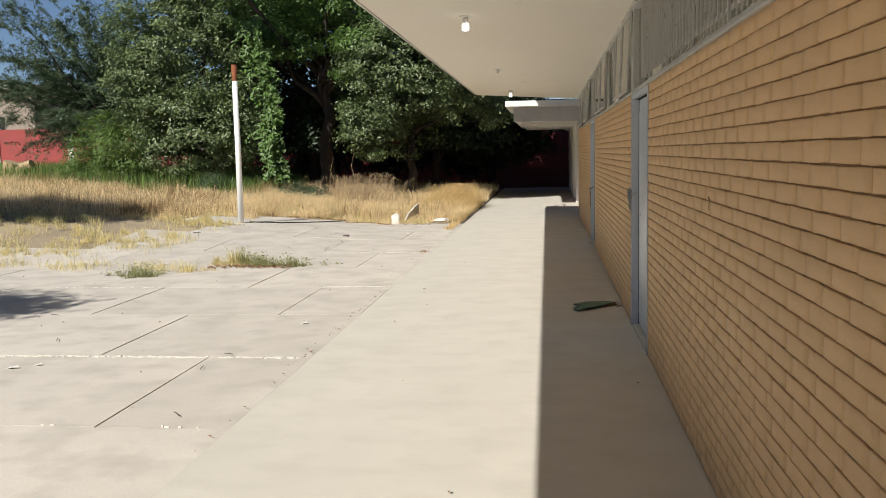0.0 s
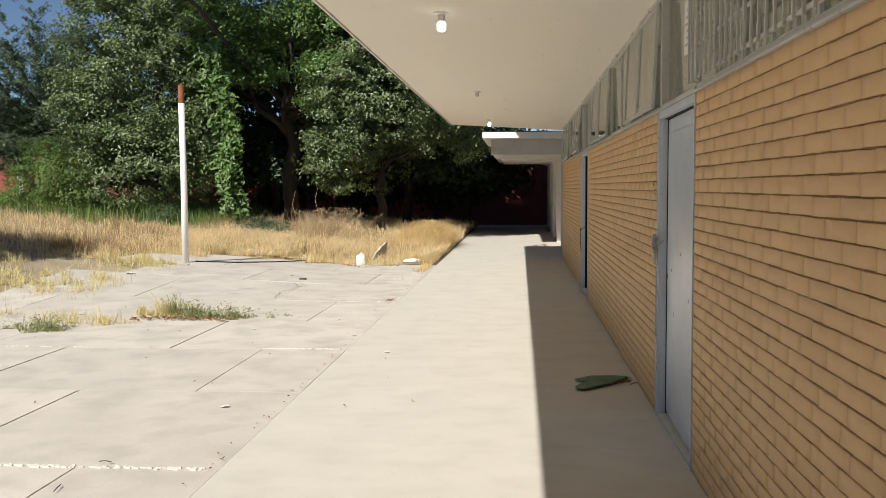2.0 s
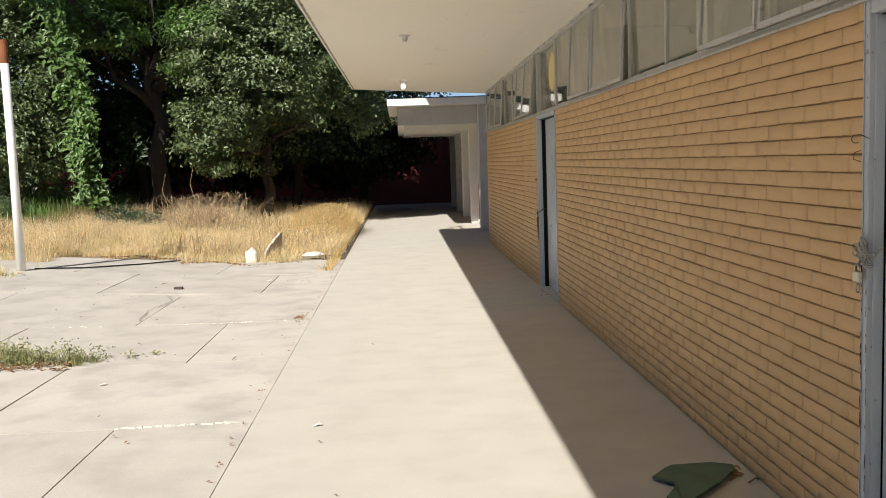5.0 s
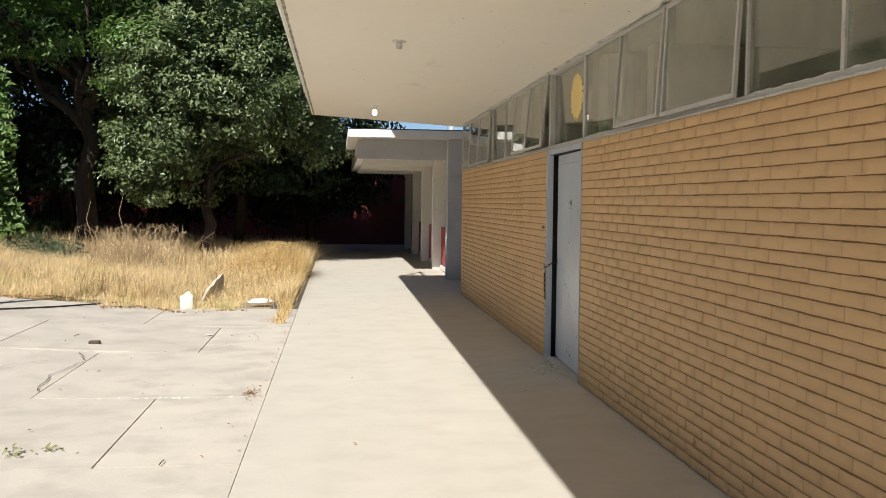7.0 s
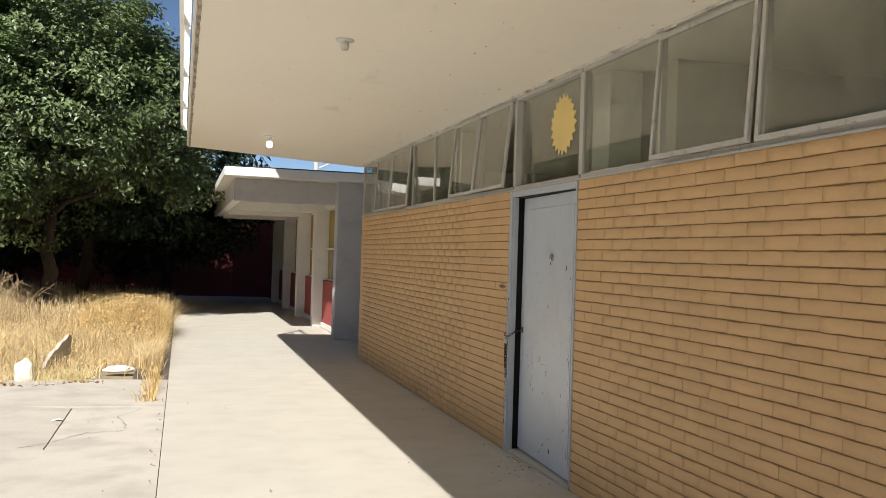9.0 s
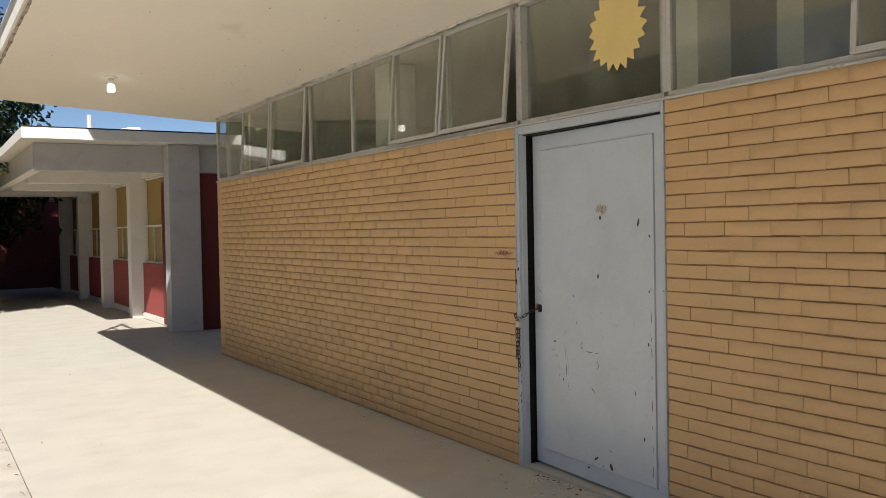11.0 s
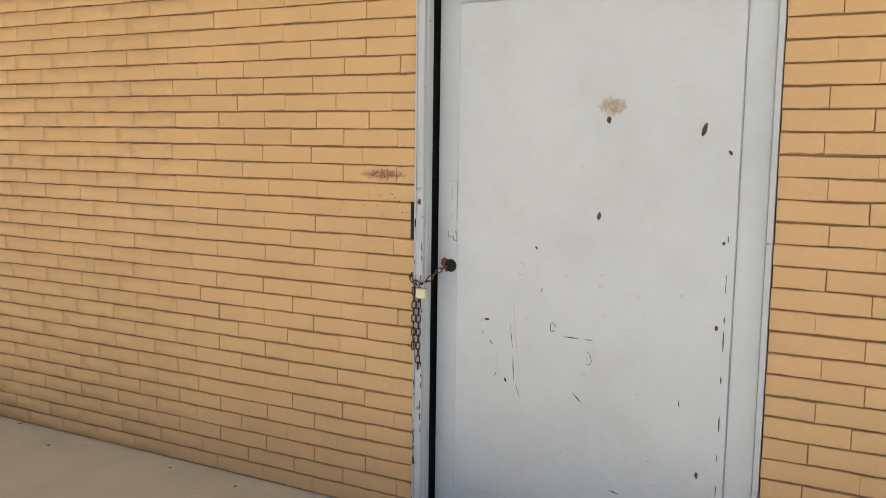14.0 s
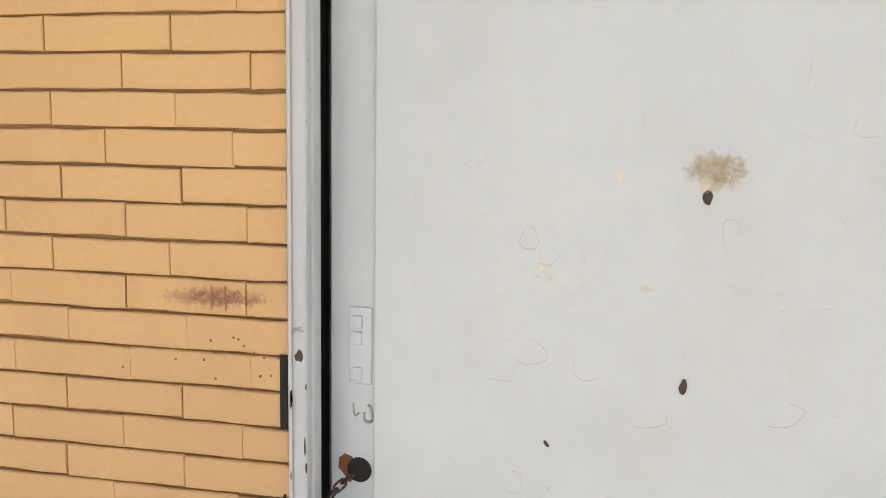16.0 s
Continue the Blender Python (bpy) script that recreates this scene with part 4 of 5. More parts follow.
for k in range(len(gv)):
    gb.faces.new((gt[k], gbm[k], gbm[(k + 1) % len(gv)], gt[(k + 1) % len(gv)]))
bmesh.ops.recalc_face_normals(gb, faces=gb.faces)
tagged(part("green_board", gb, M_GREEN), "broken dark green foam board lying in the shade by the wall", "board")


for k in range(9):
    rk = random.Random(80 + k)
    x, y, a, l = rk.uniform(-0.22, -0.03), rk.uniform(8.62, 8.86), rk.uniform(-0.6, 0.6), rk.uniform(0.06, 0.14)
    tagged(part("twig", tube(bmesh.new(), [(x, y, 0.006), (x + l * 0.5, y + a * l * 0.6, 0.02), (x + l * math.cos(a) * 0.8, y + a * l, 0.008)], 0.004, 5), M_LITTER), "curled dead twig beside the green board", "twig", "twigs by the board")


def rock(name, at, size, material, label, category, seed):
    bm = bmesh.new()
    bmesh.ops.create_icosphere(bm, subdivisions=3, radius=1)
    for v in bm.verts:
        n = noise.noise(v.co * 1.3 + Vector((seed, 0, 0)))
        v.co = Vector((v.co.x * size[0], v.co.y * size[1], v.co.z * size[2])) * (1 + 0.35 * n) + Vector(at)
    return tagged(part(name, bm, material), label, category)


zs = float(rise(-4.1, 19.5))
rock("white_stone", (-4.13, 19.25, zs + 0.09), (0.105, 0.09, 0.16), M_STONE, "pale lump of broken plaster at the edge of the dry grass", "stone", 3.1)
rock("white_stone", (-3.20, 20.0, 0.04), (0.17, 0.10, 0.045), M_STONE, "flat pale stone beside the walkway grass", "stone", 5.2)
bb = bmesh.new()
bv = [(0.0, 0.0), (0.70, 0.0), (0.72, 0.33), (0.66, 0.35), (0.55, 0.29), (0.45, 0.27), (0.35, 0.20), (0.25, 0.18), (0.12, 0.10)]
tb_ = Matrix.Translation((-4.05, 20.15, 0.03)) @ Matrix.Rotation(radians(72), 4, "Z")
f1 = [bb.verts.new(tb_ @ Vector((x, 0.0, z))) for x, z in bv]
f2 = [bb.verts.new(tb_ @ Vector((x, 0.045, z))) for x, z in bv]
bb.faces.new(f1)
bb.faces.new(f2[::-1])
for k in range(len(bv)):
    bb.faces.new((f1[k], f2[k], f2[(k + 1) % len(bv)], f1[(k + 1) % len(bv)]))
bmesh.ops.recalc_face_normals(bb, faces=bb.faces)
tagged(part("broken_slab", bb, mat("weathered_board", (0.46, 0.42, 0.36), 0.9, 0.2, 6, 50, 0.4)), "jagged pale broken board standing in the dry grass", "debris")
cbm = tube(bmesh.new(), [(-6.95, 17.6, PZ + 0.012), (-6.3, 18.0, 0.012 + float(rise(-6.3, 18.0))), (-5.7, 18.6, 0.015 + float(rise(-5.7, 18.6))), (-5.1, 19.4, 0.02 + float(rise(-5.1, 19.4)))], 0.012, 6)
tagged(part("cable", cbm, M_DARK), "black cable lying on the yard beside the pole", "cable")
tagged(part("brick_piece", bx(-4.60, -4.49, 16.06, 16.13, 0.035, 0.075, 0.008), M_CHIPDARK), "dark broken brick on the yard slabs", "brick")
st = thing("tree_stump", (-18.5, 27.5, float(rise(-18.5, 27.5))), "weathered grey cut tree stump in dry grass", "stump")
g = float(rise(-18.5, 27.5))
part("trunk", tube(bmesh.new(), [(-18.5, 27.5, g - 0.1), (-18.5, 27.5, g + 0.25), (-18.4, 27.5, g + 0.55)], [0.4, 0.3, 0.32], 10), M_TWIG, st)
part("trunk", tube(bmesh.new(), [(-18.3, 27.5, g + 0.3), (-17.7, 27.4, g + 0.5)], [0.2, 0.14], 8), M_TWIG, st)

# ---- trees ----
RNG = np.random.default_rng(5)


def leaves(centres, normals, size, aspect=0.5, jitter=0.3, fold=0.18):
    """Arrays for one folded leaf of four corners at each centre."""
    n = len(centres)
    nn = normals + RNG.normal(0, jitter, (n, 3))
    nn /= np.linalg.norm(nn, axis=1, keepdims=True)
    a = np.cross(nn, RNG.normal(0, 1, (n, 3)))
    a /= np.linalg.norm(a, axis=1, keepdims=True) + 1e-9
    b = np.cross(nn, a)
    L = (size * RNG.uniform(0.65, 1.3, n))[:, None]
    W = L * aspect
    v = np.stack([centres - a * L * 0.5, centres + b * W * 0.5 + nn * L * fold, centres + a * L * 0.5, centres - b * W * 0.5 + nn * L * fold], 1).reshape(-1, 3)
    i = np.arange(n)[:, None] * 4
    f = np.concatenate([i + np.array([[0, 1, 2]]), i + np.array([[0, 2, 3]])], 0)
    return v, f


def crown_points(blobs, clusters, per, spread, hollow=0.55):
    """Clumps of leaves on lumpy ellipsoids: centres and outward directions."""
    cs, ns = [], []
    tot = sum(b[3] * b[4] + b[3] * b[5] + b[4] * b[5] for b in blobs)
    for (cx, cy, cz, rx, ry, rz) in blobs:
        k = int(clusters * (rx * ry + rx * rz + ry * rz) / tot)
        d = RNG.normal(0, 1, (k, 3))
        d /= np.linalg.norm(d, axis=1, keepdims=True)
        rad = RNG.uniform(hollow, 1.06, k) ** 0.6
        lump = np.array([noise.noise(Vector(q) * 2.2 + Vector((cx, cy, cz))) for q in d])
        knob = np.array([noise.noise(Vector(q * (rx, ry, rz)) * 1.9 + Vector((cz, cx, cy))) for q in d])
        keep = knob > -0.12 - 0.25 * RNG.uniform(0, 1, k)
        d, lump, knob, rad = d[keep], lump[keep], knob[keep], rad[keep]
        k = len(d)
        rad = rad * (1 + 0.22 * lump + 0.30 * knob)
        c = np.array([cx, cy, cz]) + d * rad[:, None] * np.array([rx, ry, rz])
        m = RNG.integers(int(per * 0.5), int(per * 1.5) + 1, k)
        cc = np.repeat(c, m, 0)
        dd = np.repeat(d, m, 0)
        off = RNG.normal(0, 1, cc.shape) * np.array([spread, spread, spread * 0.6])
        cs.append(cc + off)
        ns.append(dd * 0.7 + np.array([0, 0, 0.6]))
    return np.concatenate(cs), np.concatenate(ns)


def limb(bm, a, b, r0, r1, bend=0.3, seed=0):
    rnd = random.Random(seed)
    a, b = Vector(a), Vector(b)
    pts, rad = [], []
    for k in range(6):
        t = k / 5
        w = Vector((rnd.uniform(-1, 1), rnd.uniform(-1, 1), rnd.uniform(-0.5, 0.5))) * bend * math.sin(math.pi * t)
        pts.append(a.lerp(b, t) + w)
        rad.append(r0 + (r1 - r0) * t)
    tube(bm, pts, rad, 8)


def tree(name, base, trunk_top, r, blobs, clusters, per, spread, size, leafm, label, limbs=7, aspect=0.5, category="tree", hollow=0.55, zmin=None, jitter=0.3, bare=None):
    x, y = base
    z = float(rise(x, y))
    t = thing(name, (x, y, z), label, category)
    bm = bmesh.new()
    limb(bm, (x, y, z - 0.2), (x + RNG.uniform(-0.2, 0.2), y, trunk_top), r, r * 0.6, 0.15, int(x * 10))
    for k in range(limbs):
        bl = blobs[k % len(blobs)]
        d = RNG.normal(0, 1, 3)
        d /= np.linalg.norm(d)
        e = np.array(bl[:3]) + d * np.array(bl[3:]) * 0.8
        if zmin and e[2] < zmin:
            e[2] = zmin
        limb(bm, (x, y, trunk_top - RNG.uniform(0.0, 0.35) * (trunk_top - z)), tuple(e), r * 0.45, 0.02, 0.35, k)
    part("trunk", bm, M_BARK, t, smooth=True)
    c, n = crown_points(blobs, clusters, per, spread, hollow)
    keep = c[:, 2] > (zmin if zmin else z + 0.1)
    if bare:
        keep &= (((c - np.array(bare[:3])) / np.array(bare[3:])) ** 2).sum(1) > RNG.uniform(0.7, 1.2, len(c))
    v, f = leaves(c[keep], n[keep], size, aspect, jitter)
    np_mesh("crown", v, f, leafm, t)
    return t


# the round leafy tree by the walkway
tree("tree", (-5.2, 28.2), 2.4, 0.16, [(-5.0, 28.0, 4.4, 2.3, 2.2, 2.5), (-6.15, 27.4, 3.4, 1.05, 1.1, 1.8), (-3.3, 28.2, 4.3, 1.3, 1.4, 1.5), (-6.2, 27.1, 2.5, 0.8, 0.8, 1.0), (-4.6, 28.6, 5.9, 1.6, 1.6, 1.0), (-2.5, 28.4, 3.1, 0.65, 0.7, 0.6)],
     1500, 54, 0.15, 0.115, M_LEAF, "dense dark-leaved round tree beside the walkway", 5, 0.5, zmin=1.35, jitter=0.42, bare=(-4.3, 26.7, 2.0, 0.9, 2.2, 1.0))
# broad tree behind the pole
tree("tree", (-12.0, 28.6), 3.0, 0.22, [(-12.3, 28.2, 5.0, 2.7, 2.2, 3.2), (-12.0, 27.2, 2.5, 2.3, 1.5, 1.5), (-13.6, 27.8, 4.2, 1.4, 1.4, 2.0), (-10.8, 27.7, 3.0, 1.2, 1.3, 1.8), (-12.2, 28.4, 8.2, 2.3, 2.0, 1.8), (-11.0, 28.0, 6.4, 1.6, 1.5, 1.8)],
     1750, 54, 0.16, 0.12, M_LEAF, "large dense broad-leaved tree reaching the ground", 9, 0.5, zmin=0.9, jitter=0.42)
# tall open tree with a vine
# last crown blob is unseen, added to throw shade on the trunk
tree("tree", (-8.0, 28.4), 4.6, 0.26, [(-8.2, 28.0, 7.6, 2.4, 2.2, 1.8), (-9.6, 27.6, 6.0, 1.3, 1.2, 1.0), (-6.6, 27.4, 6.5, 1.3, 1.2, 0.9), (-8.6, 27.0, 5.2, 1.0, 0.9, 0.7), (-6.2, 27.0, 5.0, 0.9, 0.8, 0.5), (-7.0, 26.8, 4.2, 0.35, 0.3, 0.25), (-10.4, 24.0, 7.9, 1.1, 1.0, 0.6)],
     2100, 22, 0.15, 0.13, M_LEAFB, "tall open tree with bright compound leaves", 10, 0.42, zmin=3.6)
# hanging vine
vn = thing("vine", (-9.1, 26.0, float(rise(-9.1, 26.0))), "bright green climbing vine hanging in a leafy column", "vine")
vb = bmesh.new()
limb(vb, (-8.85, 26.1, float(rise(-8.85, 26.1)) - 0.05), (-9.35, 26.0, 5.6), 0.05, 0.02, 0.15, 3)
part("stem", vb, M_BARK, vn)
fronds = 190
fz = RNG.uniform(1.0, 5.7, fronds)
fx = -8.85 - 0.11 * (fz - 1.0) + 0.12 * np.sin(2.3 * fz) + RNG.normal(0, 0.10, fronds) * (0.6 + 0.13 * fz)
fd = np.stack([RNG.normal(0, 0.38, fronds), -np.abs(RNG.normal(0.5, 0.3, fronds)), np.full(fronds, 0.15)], 1)
fl_ = RNG.uniform(0.35, 0.65, fronds)
m = 13
tt = np.tile(np.linspace(0.1, 1, m), fronds)
rep = np.repeat(np.arange(fronds), m)
cv = np.stack([fx, 26.05 + RNG.normal(0, 0.08, fronds), fz], 1)[rep] + fd[rep] * (tt * fl_[rep])[:, None] - np.array([0, 0, 0.75])[None] * (tt ** 2 * fl_[rep])[:, None]
cv = cv + RNG.normal(0, 0.05, cv.shape)
v, f = leaves(cv, np.stack([RNG.normal(0, 0.3, len(cv)), np.full(len(cv), -0.8), np.full(len(cv), 0.5)], 1), 0.19, 0.42, 0.25)
np_mesh("foliage", v, f, M_LEAFB, vn)
# wood behind, closing the view under the crowns; leaf colour darkened for its shade
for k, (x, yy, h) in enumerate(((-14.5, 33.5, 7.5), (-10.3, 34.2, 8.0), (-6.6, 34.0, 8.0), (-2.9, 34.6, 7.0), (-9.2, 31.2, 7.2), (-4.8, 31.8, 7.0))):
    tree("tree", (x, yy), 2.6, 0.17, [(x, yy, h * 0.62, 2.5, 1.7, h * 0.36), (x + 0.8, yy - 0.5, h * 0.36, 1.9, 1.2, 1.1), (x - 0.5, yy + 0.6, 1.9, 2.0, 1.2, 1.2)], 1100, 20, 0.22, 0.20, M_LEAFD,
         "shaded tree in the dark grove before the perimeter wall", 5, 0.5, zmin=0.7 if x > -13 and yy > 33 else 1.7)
# feathery tree on the far side
ft = thing("feathery_tree", (-17.6, 32.5, 0.9), "feathery mesquite tree with fine leaves and open branches", "tree")
fb = bmesh.new()
limb(fb, (-17.2, 32.5, 0.7), (-17.4, 32.4, 2.6), 0.2, 0.15, 0.1, 1)
vs, ns = [], []
rf = random.Random(12)
for k in range(165):
    e = Vector((-17.6 + rf.gauss(-0.6, 2.3), 32.3 + rf.gauss(0, 1.5), 2.2 + abs(rf.gauss(2.6, 1.8))))
    s = Vector((-17.3, 32.4, rf.uniform(2.0, 4.0)))
    if k % 5 == 0:
        limb(fb, s, e, 0.06, 0.01, 0.35, k)
    for q in range(12):
        st0 = s.lerp(e, rf.uniform(0.45, 1.0))
        dr = (e - s).normalized() + Vector((rf.gauss(0, 0.6), rf.gauss(0, 0.6), rf.gauss(0.05, 0.35)))
        ln = rf.uniform(0.5, 1.15)
        m = 52
        tt = np.linspace(0, 1, m)
        sp = np.array(st0)[None] + np.array(dr.normalized())[None] * (tt * ln)[:, None] - np.array([0, 0, 1])[None] * (0.22 * tt ** 2 * ln)[:, None]
        vs.append(sp + RNG.normal(0, 0.045, (m, 3)))
        ns.append(np.tile(np.array([[0, -0.3, 0.8]]), (m, 1)))
part("trunk", fb, M_BARK, ft)
v, f = leaves(np.concatenate(vs), np.concatenate(ns), 0.105, 0.32, 0.6)
np_mesh("crown", v, f, M_FEATHER, ft)
tree("shrub", (-14.9, 27.4), 1.4, 0.05, [(-15.0, 27.4, 1.9, 1.25, 1.0, 1.2), (-14.2, 27.2, 1.5, 1.0, 0.9, 0.8), (-15.6, 27.3, 1.3, 0.9, 0.8, 0.6)], 1300, 16, 0.12, 0.09, M_BUSH,
     "bright green shrub with narrow leaves before the trees", 6, 0.35, "shrub", 0.3)
for x, yy, s in ((-8.1, 24.9, 0.36), (-7.4, 25.0, 0.32), (-11.0, 26.0, 0.4)):
    g = float(rise(x, yy))
    tree("shrub", (x, yy), g + 0.3, 0.02, [(x, yy, g + s * 0.8, s * 1.6, s, s * 0.8)], 200, 10, 0.09, 0.06, M_FEATHER, "low grey-green weed bush in the dry grass", 5, 0.4, "shrub", 0.2)
# dry twiggy bush
db = thing("dry_bush", (-6.0, 24.2, float(rise(-6.0, 24.2))), "leafless tangle of dry pale twigs", "bush")
tw = bmesh.new()
rt = random.Random(3)
g = float(rise(-6.0, 24.2))
for k in range(300):
    a = rt.uniform(0, 6.28)
    r = rt.uniform(0.1, 0.8)
    b0 = Vector((-6.0 + 0.5 * rt.gauss(0, 1), 24.2 + 0.25 * rt.gauss(0, 1), g))
    e = b0 + Vector((r * math.cos(a), r * math.sin(a) * 0.6, rt.uniform(0.35, 0.95)))
    mid = b0.lerp(e, 0.5) + Vector((rt.gauss(0, 0.06), rt.gauss(0, 0.06), 0.14))
    tube(tw, [b0, mid, e, e + Vector((rt.gauss(0, 0.12), rt.gauss(0, 0.1), -0.08))], [0.005, 0.004, 0.003, 0.002], 4)
for x, h in ((-6.15, 1.5), (-6.75, 1.35)):
    tube(tw, [(x, 24.2, g), (x + 0.07, 24.2, g + h * 0.4), (x - 0.06, 24.2, g + h * 0.75), (x + 0.03, 24.2, g + h)], [0.008, 0.006, 0.005, 0.003], 5)
part("tangle", tw, M_TWIG, db)
# tree outside to the west whose crown shades the yard
tree("tree", (-15.6, 12.2), 3.4, 0.2, [(-15.4, 12.4, 5.6, 2.1, 1.3, 1.3), (-13.5, 12.0, 5.4, 1.25, 0.9, 0.7)], 1500, 18, 0.2, 0.17, M_LEAF, "broad-leaved yard tree standing west of the slabs", 8, 0.5, zmin=3.0)

tree("tree", (-11.6, 0.4), 4.2, 0.16, [(-11.2, 1.3, 6.6, 1.2, 0.9, 0.6), (-12.4, 0.6, 7.2, 1.2, 1.2, 0.8)], 700, 18, 0.2, 0.17, M_LEAF, "slim broad-leaved yard tree standing west of the slabs", 6, 0.5, zmin=3.0)

# ---- grass ----


def blades(name, x, y, h, material, label, w=0.006, lean=0.35):
    n = len(x)
    z = rise(x, y) - 0.03
    a = RNG.uniform(0, 2 * np.pi, n)
    l = np.abs(RNG.normal(0, lean, n)) * h
    dx, dy = np.cos(a) * l, np.sin(a) * l
    pa = RNG.uniform(0, np.pi, n)
    wx, wy = np.cos(pa) * w, np.sin(pa) * w
    b = np.stack([x, y, z], 1)
    s = np.stack([wx, wy, np.zeros(n)], 1)
    m = b + np.stack([dx * 0.3, dy * 0.3, h * 0.55], 1)
    t = b + np.stack([dx, dy, h * RNG.uniform(0.85, 1.0, n)], 1)
    v = np.stack([b - s, b + s, m - s * 0.8, m + s * 0.8, t], 1).reshape(-1, 3)
    i = np.arange(n)[:, None] * 5
    f = np.concatenate([i + np.array([[0, 1, 3]]), i + np.array([[0, 3, 2]]), i + np.array([[2, 3, 4]])], 0)
    ob = np_mesh(name, v, f, material)
    return tagged(ob, label, "grass", kind="stuff")


def scatter(n, x0, x1, y0, y1, keep, clump=0.8, seed=0.0, floor=0.25):
    """Random places in a rectangle, thinned by a patchy field and by keep(x, y)."""
    x, y = RNG.uniform(x0, x1, n), RNG.uniform(y0, y1, n)
    k = keep(x, y)
    x, y = x[k], y[k]
    f = np.array([noise.noise(Vector((p * clump, q * clump, seed))) for p, q in zip(x, y)])
    k = RNG.uniform(0, 1, len(x)) < np.clip(floor + 0.9 * (f + 0.35), 0.02, 1)
    return x[k], y[k], f[k]


def edge(x):
    """Front edge of the dry grass along the yard."""
    return np.where(x > -5.2, 19.0 + 0.15 * np.sin(5 * x), np.where(x > -7.2, 19.55 + 0.12 * np.sin(7 * x), np.where(x > -8.6, 18.6, 17.6 + 0.4 * np.sin(3 * x) - 0.10 * np.clip(-x - 9, 0, 8))))


def clumps(name, cx, cy, r, h, per, material, label, w=0.0024):
    """Bunches of grass: blades that spread out from each foot."""
    n = len(cx) * per
    k = np.repeat(np.arange(len(cx)), per)
    a = RNG.uniform(0, 2 * np.pi, n)
    q = RNG.uniform(0, 1, n) ** 0.7
    x, y = cx[k] + np.cos(a) * q * r[k], cy[k] + np.sin(a) * q * r[k]
    hh = h[k] * RNG.uniform(0.35, 1.1, n) * (1.05 - 0.45 * q)
    z = rise(x, y) - 0.02
    a = a + RNG.normal(0, 0.7, n)
    l = hh * np.abs(RNG.normal(0.15 + 0.55 * q, 0.35))
    pa = RNG.uniform(0, np.pi, n)
    b = np.stack([x, y, z], 1)
    sd = np.stack([np.cos(pa) * w, np.sin(pa) * w, np.zeros(n)], 1)
    m = b + np.stack([np.cos(a) * l * 0.3, np.sin(a) * l * 0.3, hh * 0.6], 1)
    t = b + np.stack([np.cos(a) * l, np.sin(a) * l, hh * RNG.uniform(0.75, 1.0, n)], 1)
    v = np.stack([b - sd, b + sd, m - sd, m + sd, t], 1).reshape(-1, 3)
    i = np.arange(n)[:, None] * 5
    f = np.concatenate([i + np.array([[0, 1, 3]]), i + np.array([[0, 3, 2]]), i + np.array([[2, 3, 4]])], 0)
    return tagged(np_mesh(name, v, f, material), label, "grass", kind="stuff")


def low(x, y, h):
    """Shorter grass round the broken board, the plaster lump and the front edge."""
    k = 1 - 0.62 * np.exp(-((x + 3.9) / 0.75) ** 2 - ((y - 19.75) / 0.9) ** 2)
    return h * k * (0.55 + 0.45 * np.clip((y - edge(x)) / 1.2, 0, 1))


OPEN = lambda a, b: (b > edge(a)) & ~((a > -3.5) & (b < 20.3)) & ~((np.abs(a + 4.13) < 0.16) & (b < 19.3))
x, y, f = scatter(95000, -9.0, -2.75, 17.0, 27.5, OPEN, 1.5, 1.0, 0.12)
blades("dry_grass", x, y, low(x, y, 0.14 + 0.24 * np.clip(f + 0.35, 0, 1) + RNG.uniform(-0.08, 0.10, len(x))), M_DRY, "tall dry yellow grass at the back of the yard", 0.0026, 1.15)
x, y, f = scatter(2600, -9.0, -2.8, 17.0, 27.5, OPEN, 0.9, 4.0, 0.3)
clumps("dry_grass", x, y, RNG.uniform(0.06, 0.20, len(x)), low(x, y, RNG.uniform(0.18, 0.5, len(x)) * (0.75 + 0.7 * np.clip(f, -0.3, 0.6))), 46, M_DRY, "bunches of dry yellow grass in the yard")
x, y, f = scatter(900, -9.0, -2.8, 17.0, 26.0, OPEN, 0.7, 6.0, 0.1)
clumps("straw_grass", x, y, RNG.uniform(0.08, 0.22, len(x)), low(x, y, RNG.uniform(0.2, 0.42, len(x))), 44, M_PALE, "bunches of straw-pale greenish grass in the yard")
x, y, f = scatter(105000, -26.0, -8.0, 14.0, 36.0, lambda a, b: (b > edge(a)), 1.0, 3.0, 0.02)
blades("dry_grass", x, y, 0.16 + 0.2 * np.clip(f + 0.4, 0, 1) + RNG.uniform(-0.08, 0.1, len(x)), M_DRY, "dry yellow grass spreading over the yard", 0.0034, 1.05)
x, y, f = scatter(2800, -24.0, -8.0, 14.0, 33.0, lambda a, b: (b > edge(a)), 0.6, 8.0, 0.15)
clumps("dry_grass", x, y, RNG.uniform(0.1, 0.3, len(x)), RNG.uniform(0.16, 0.45, len(x)), 40, M_DRY, "bunches of dry yellow grass over the yard", 0.0034)
x, y, f = scatter(320, -13.0, -6.8, 12.6, 18.2, lambda a, b: (b < edge(a) + 0.4) & (b > 12.9 + 0.05 * (a + 9) ** 2) & ~((a > -7.3) & (b > 14.5)), 0.8, 2.5, -0.05)
clumps("straw_grass", x, y, RNG.uniform(0.08, 0.3, len(x)), RNG.uniform(0.08, 0.30, len(x)), 60, M_PALE, "sparse straw bunches on the broken slabs")
x, y, f = scatter(15000, -9.0, -2.7, 27.0, 36.0, lambda a, b: a < -2.7, 0.9, 2.0)
blades("dry_grass", x, y, 0.3 + RNG.uniform(0, 0.25, len(x)), M_DRY, "dry grass in the shade under the trees", 0.008)
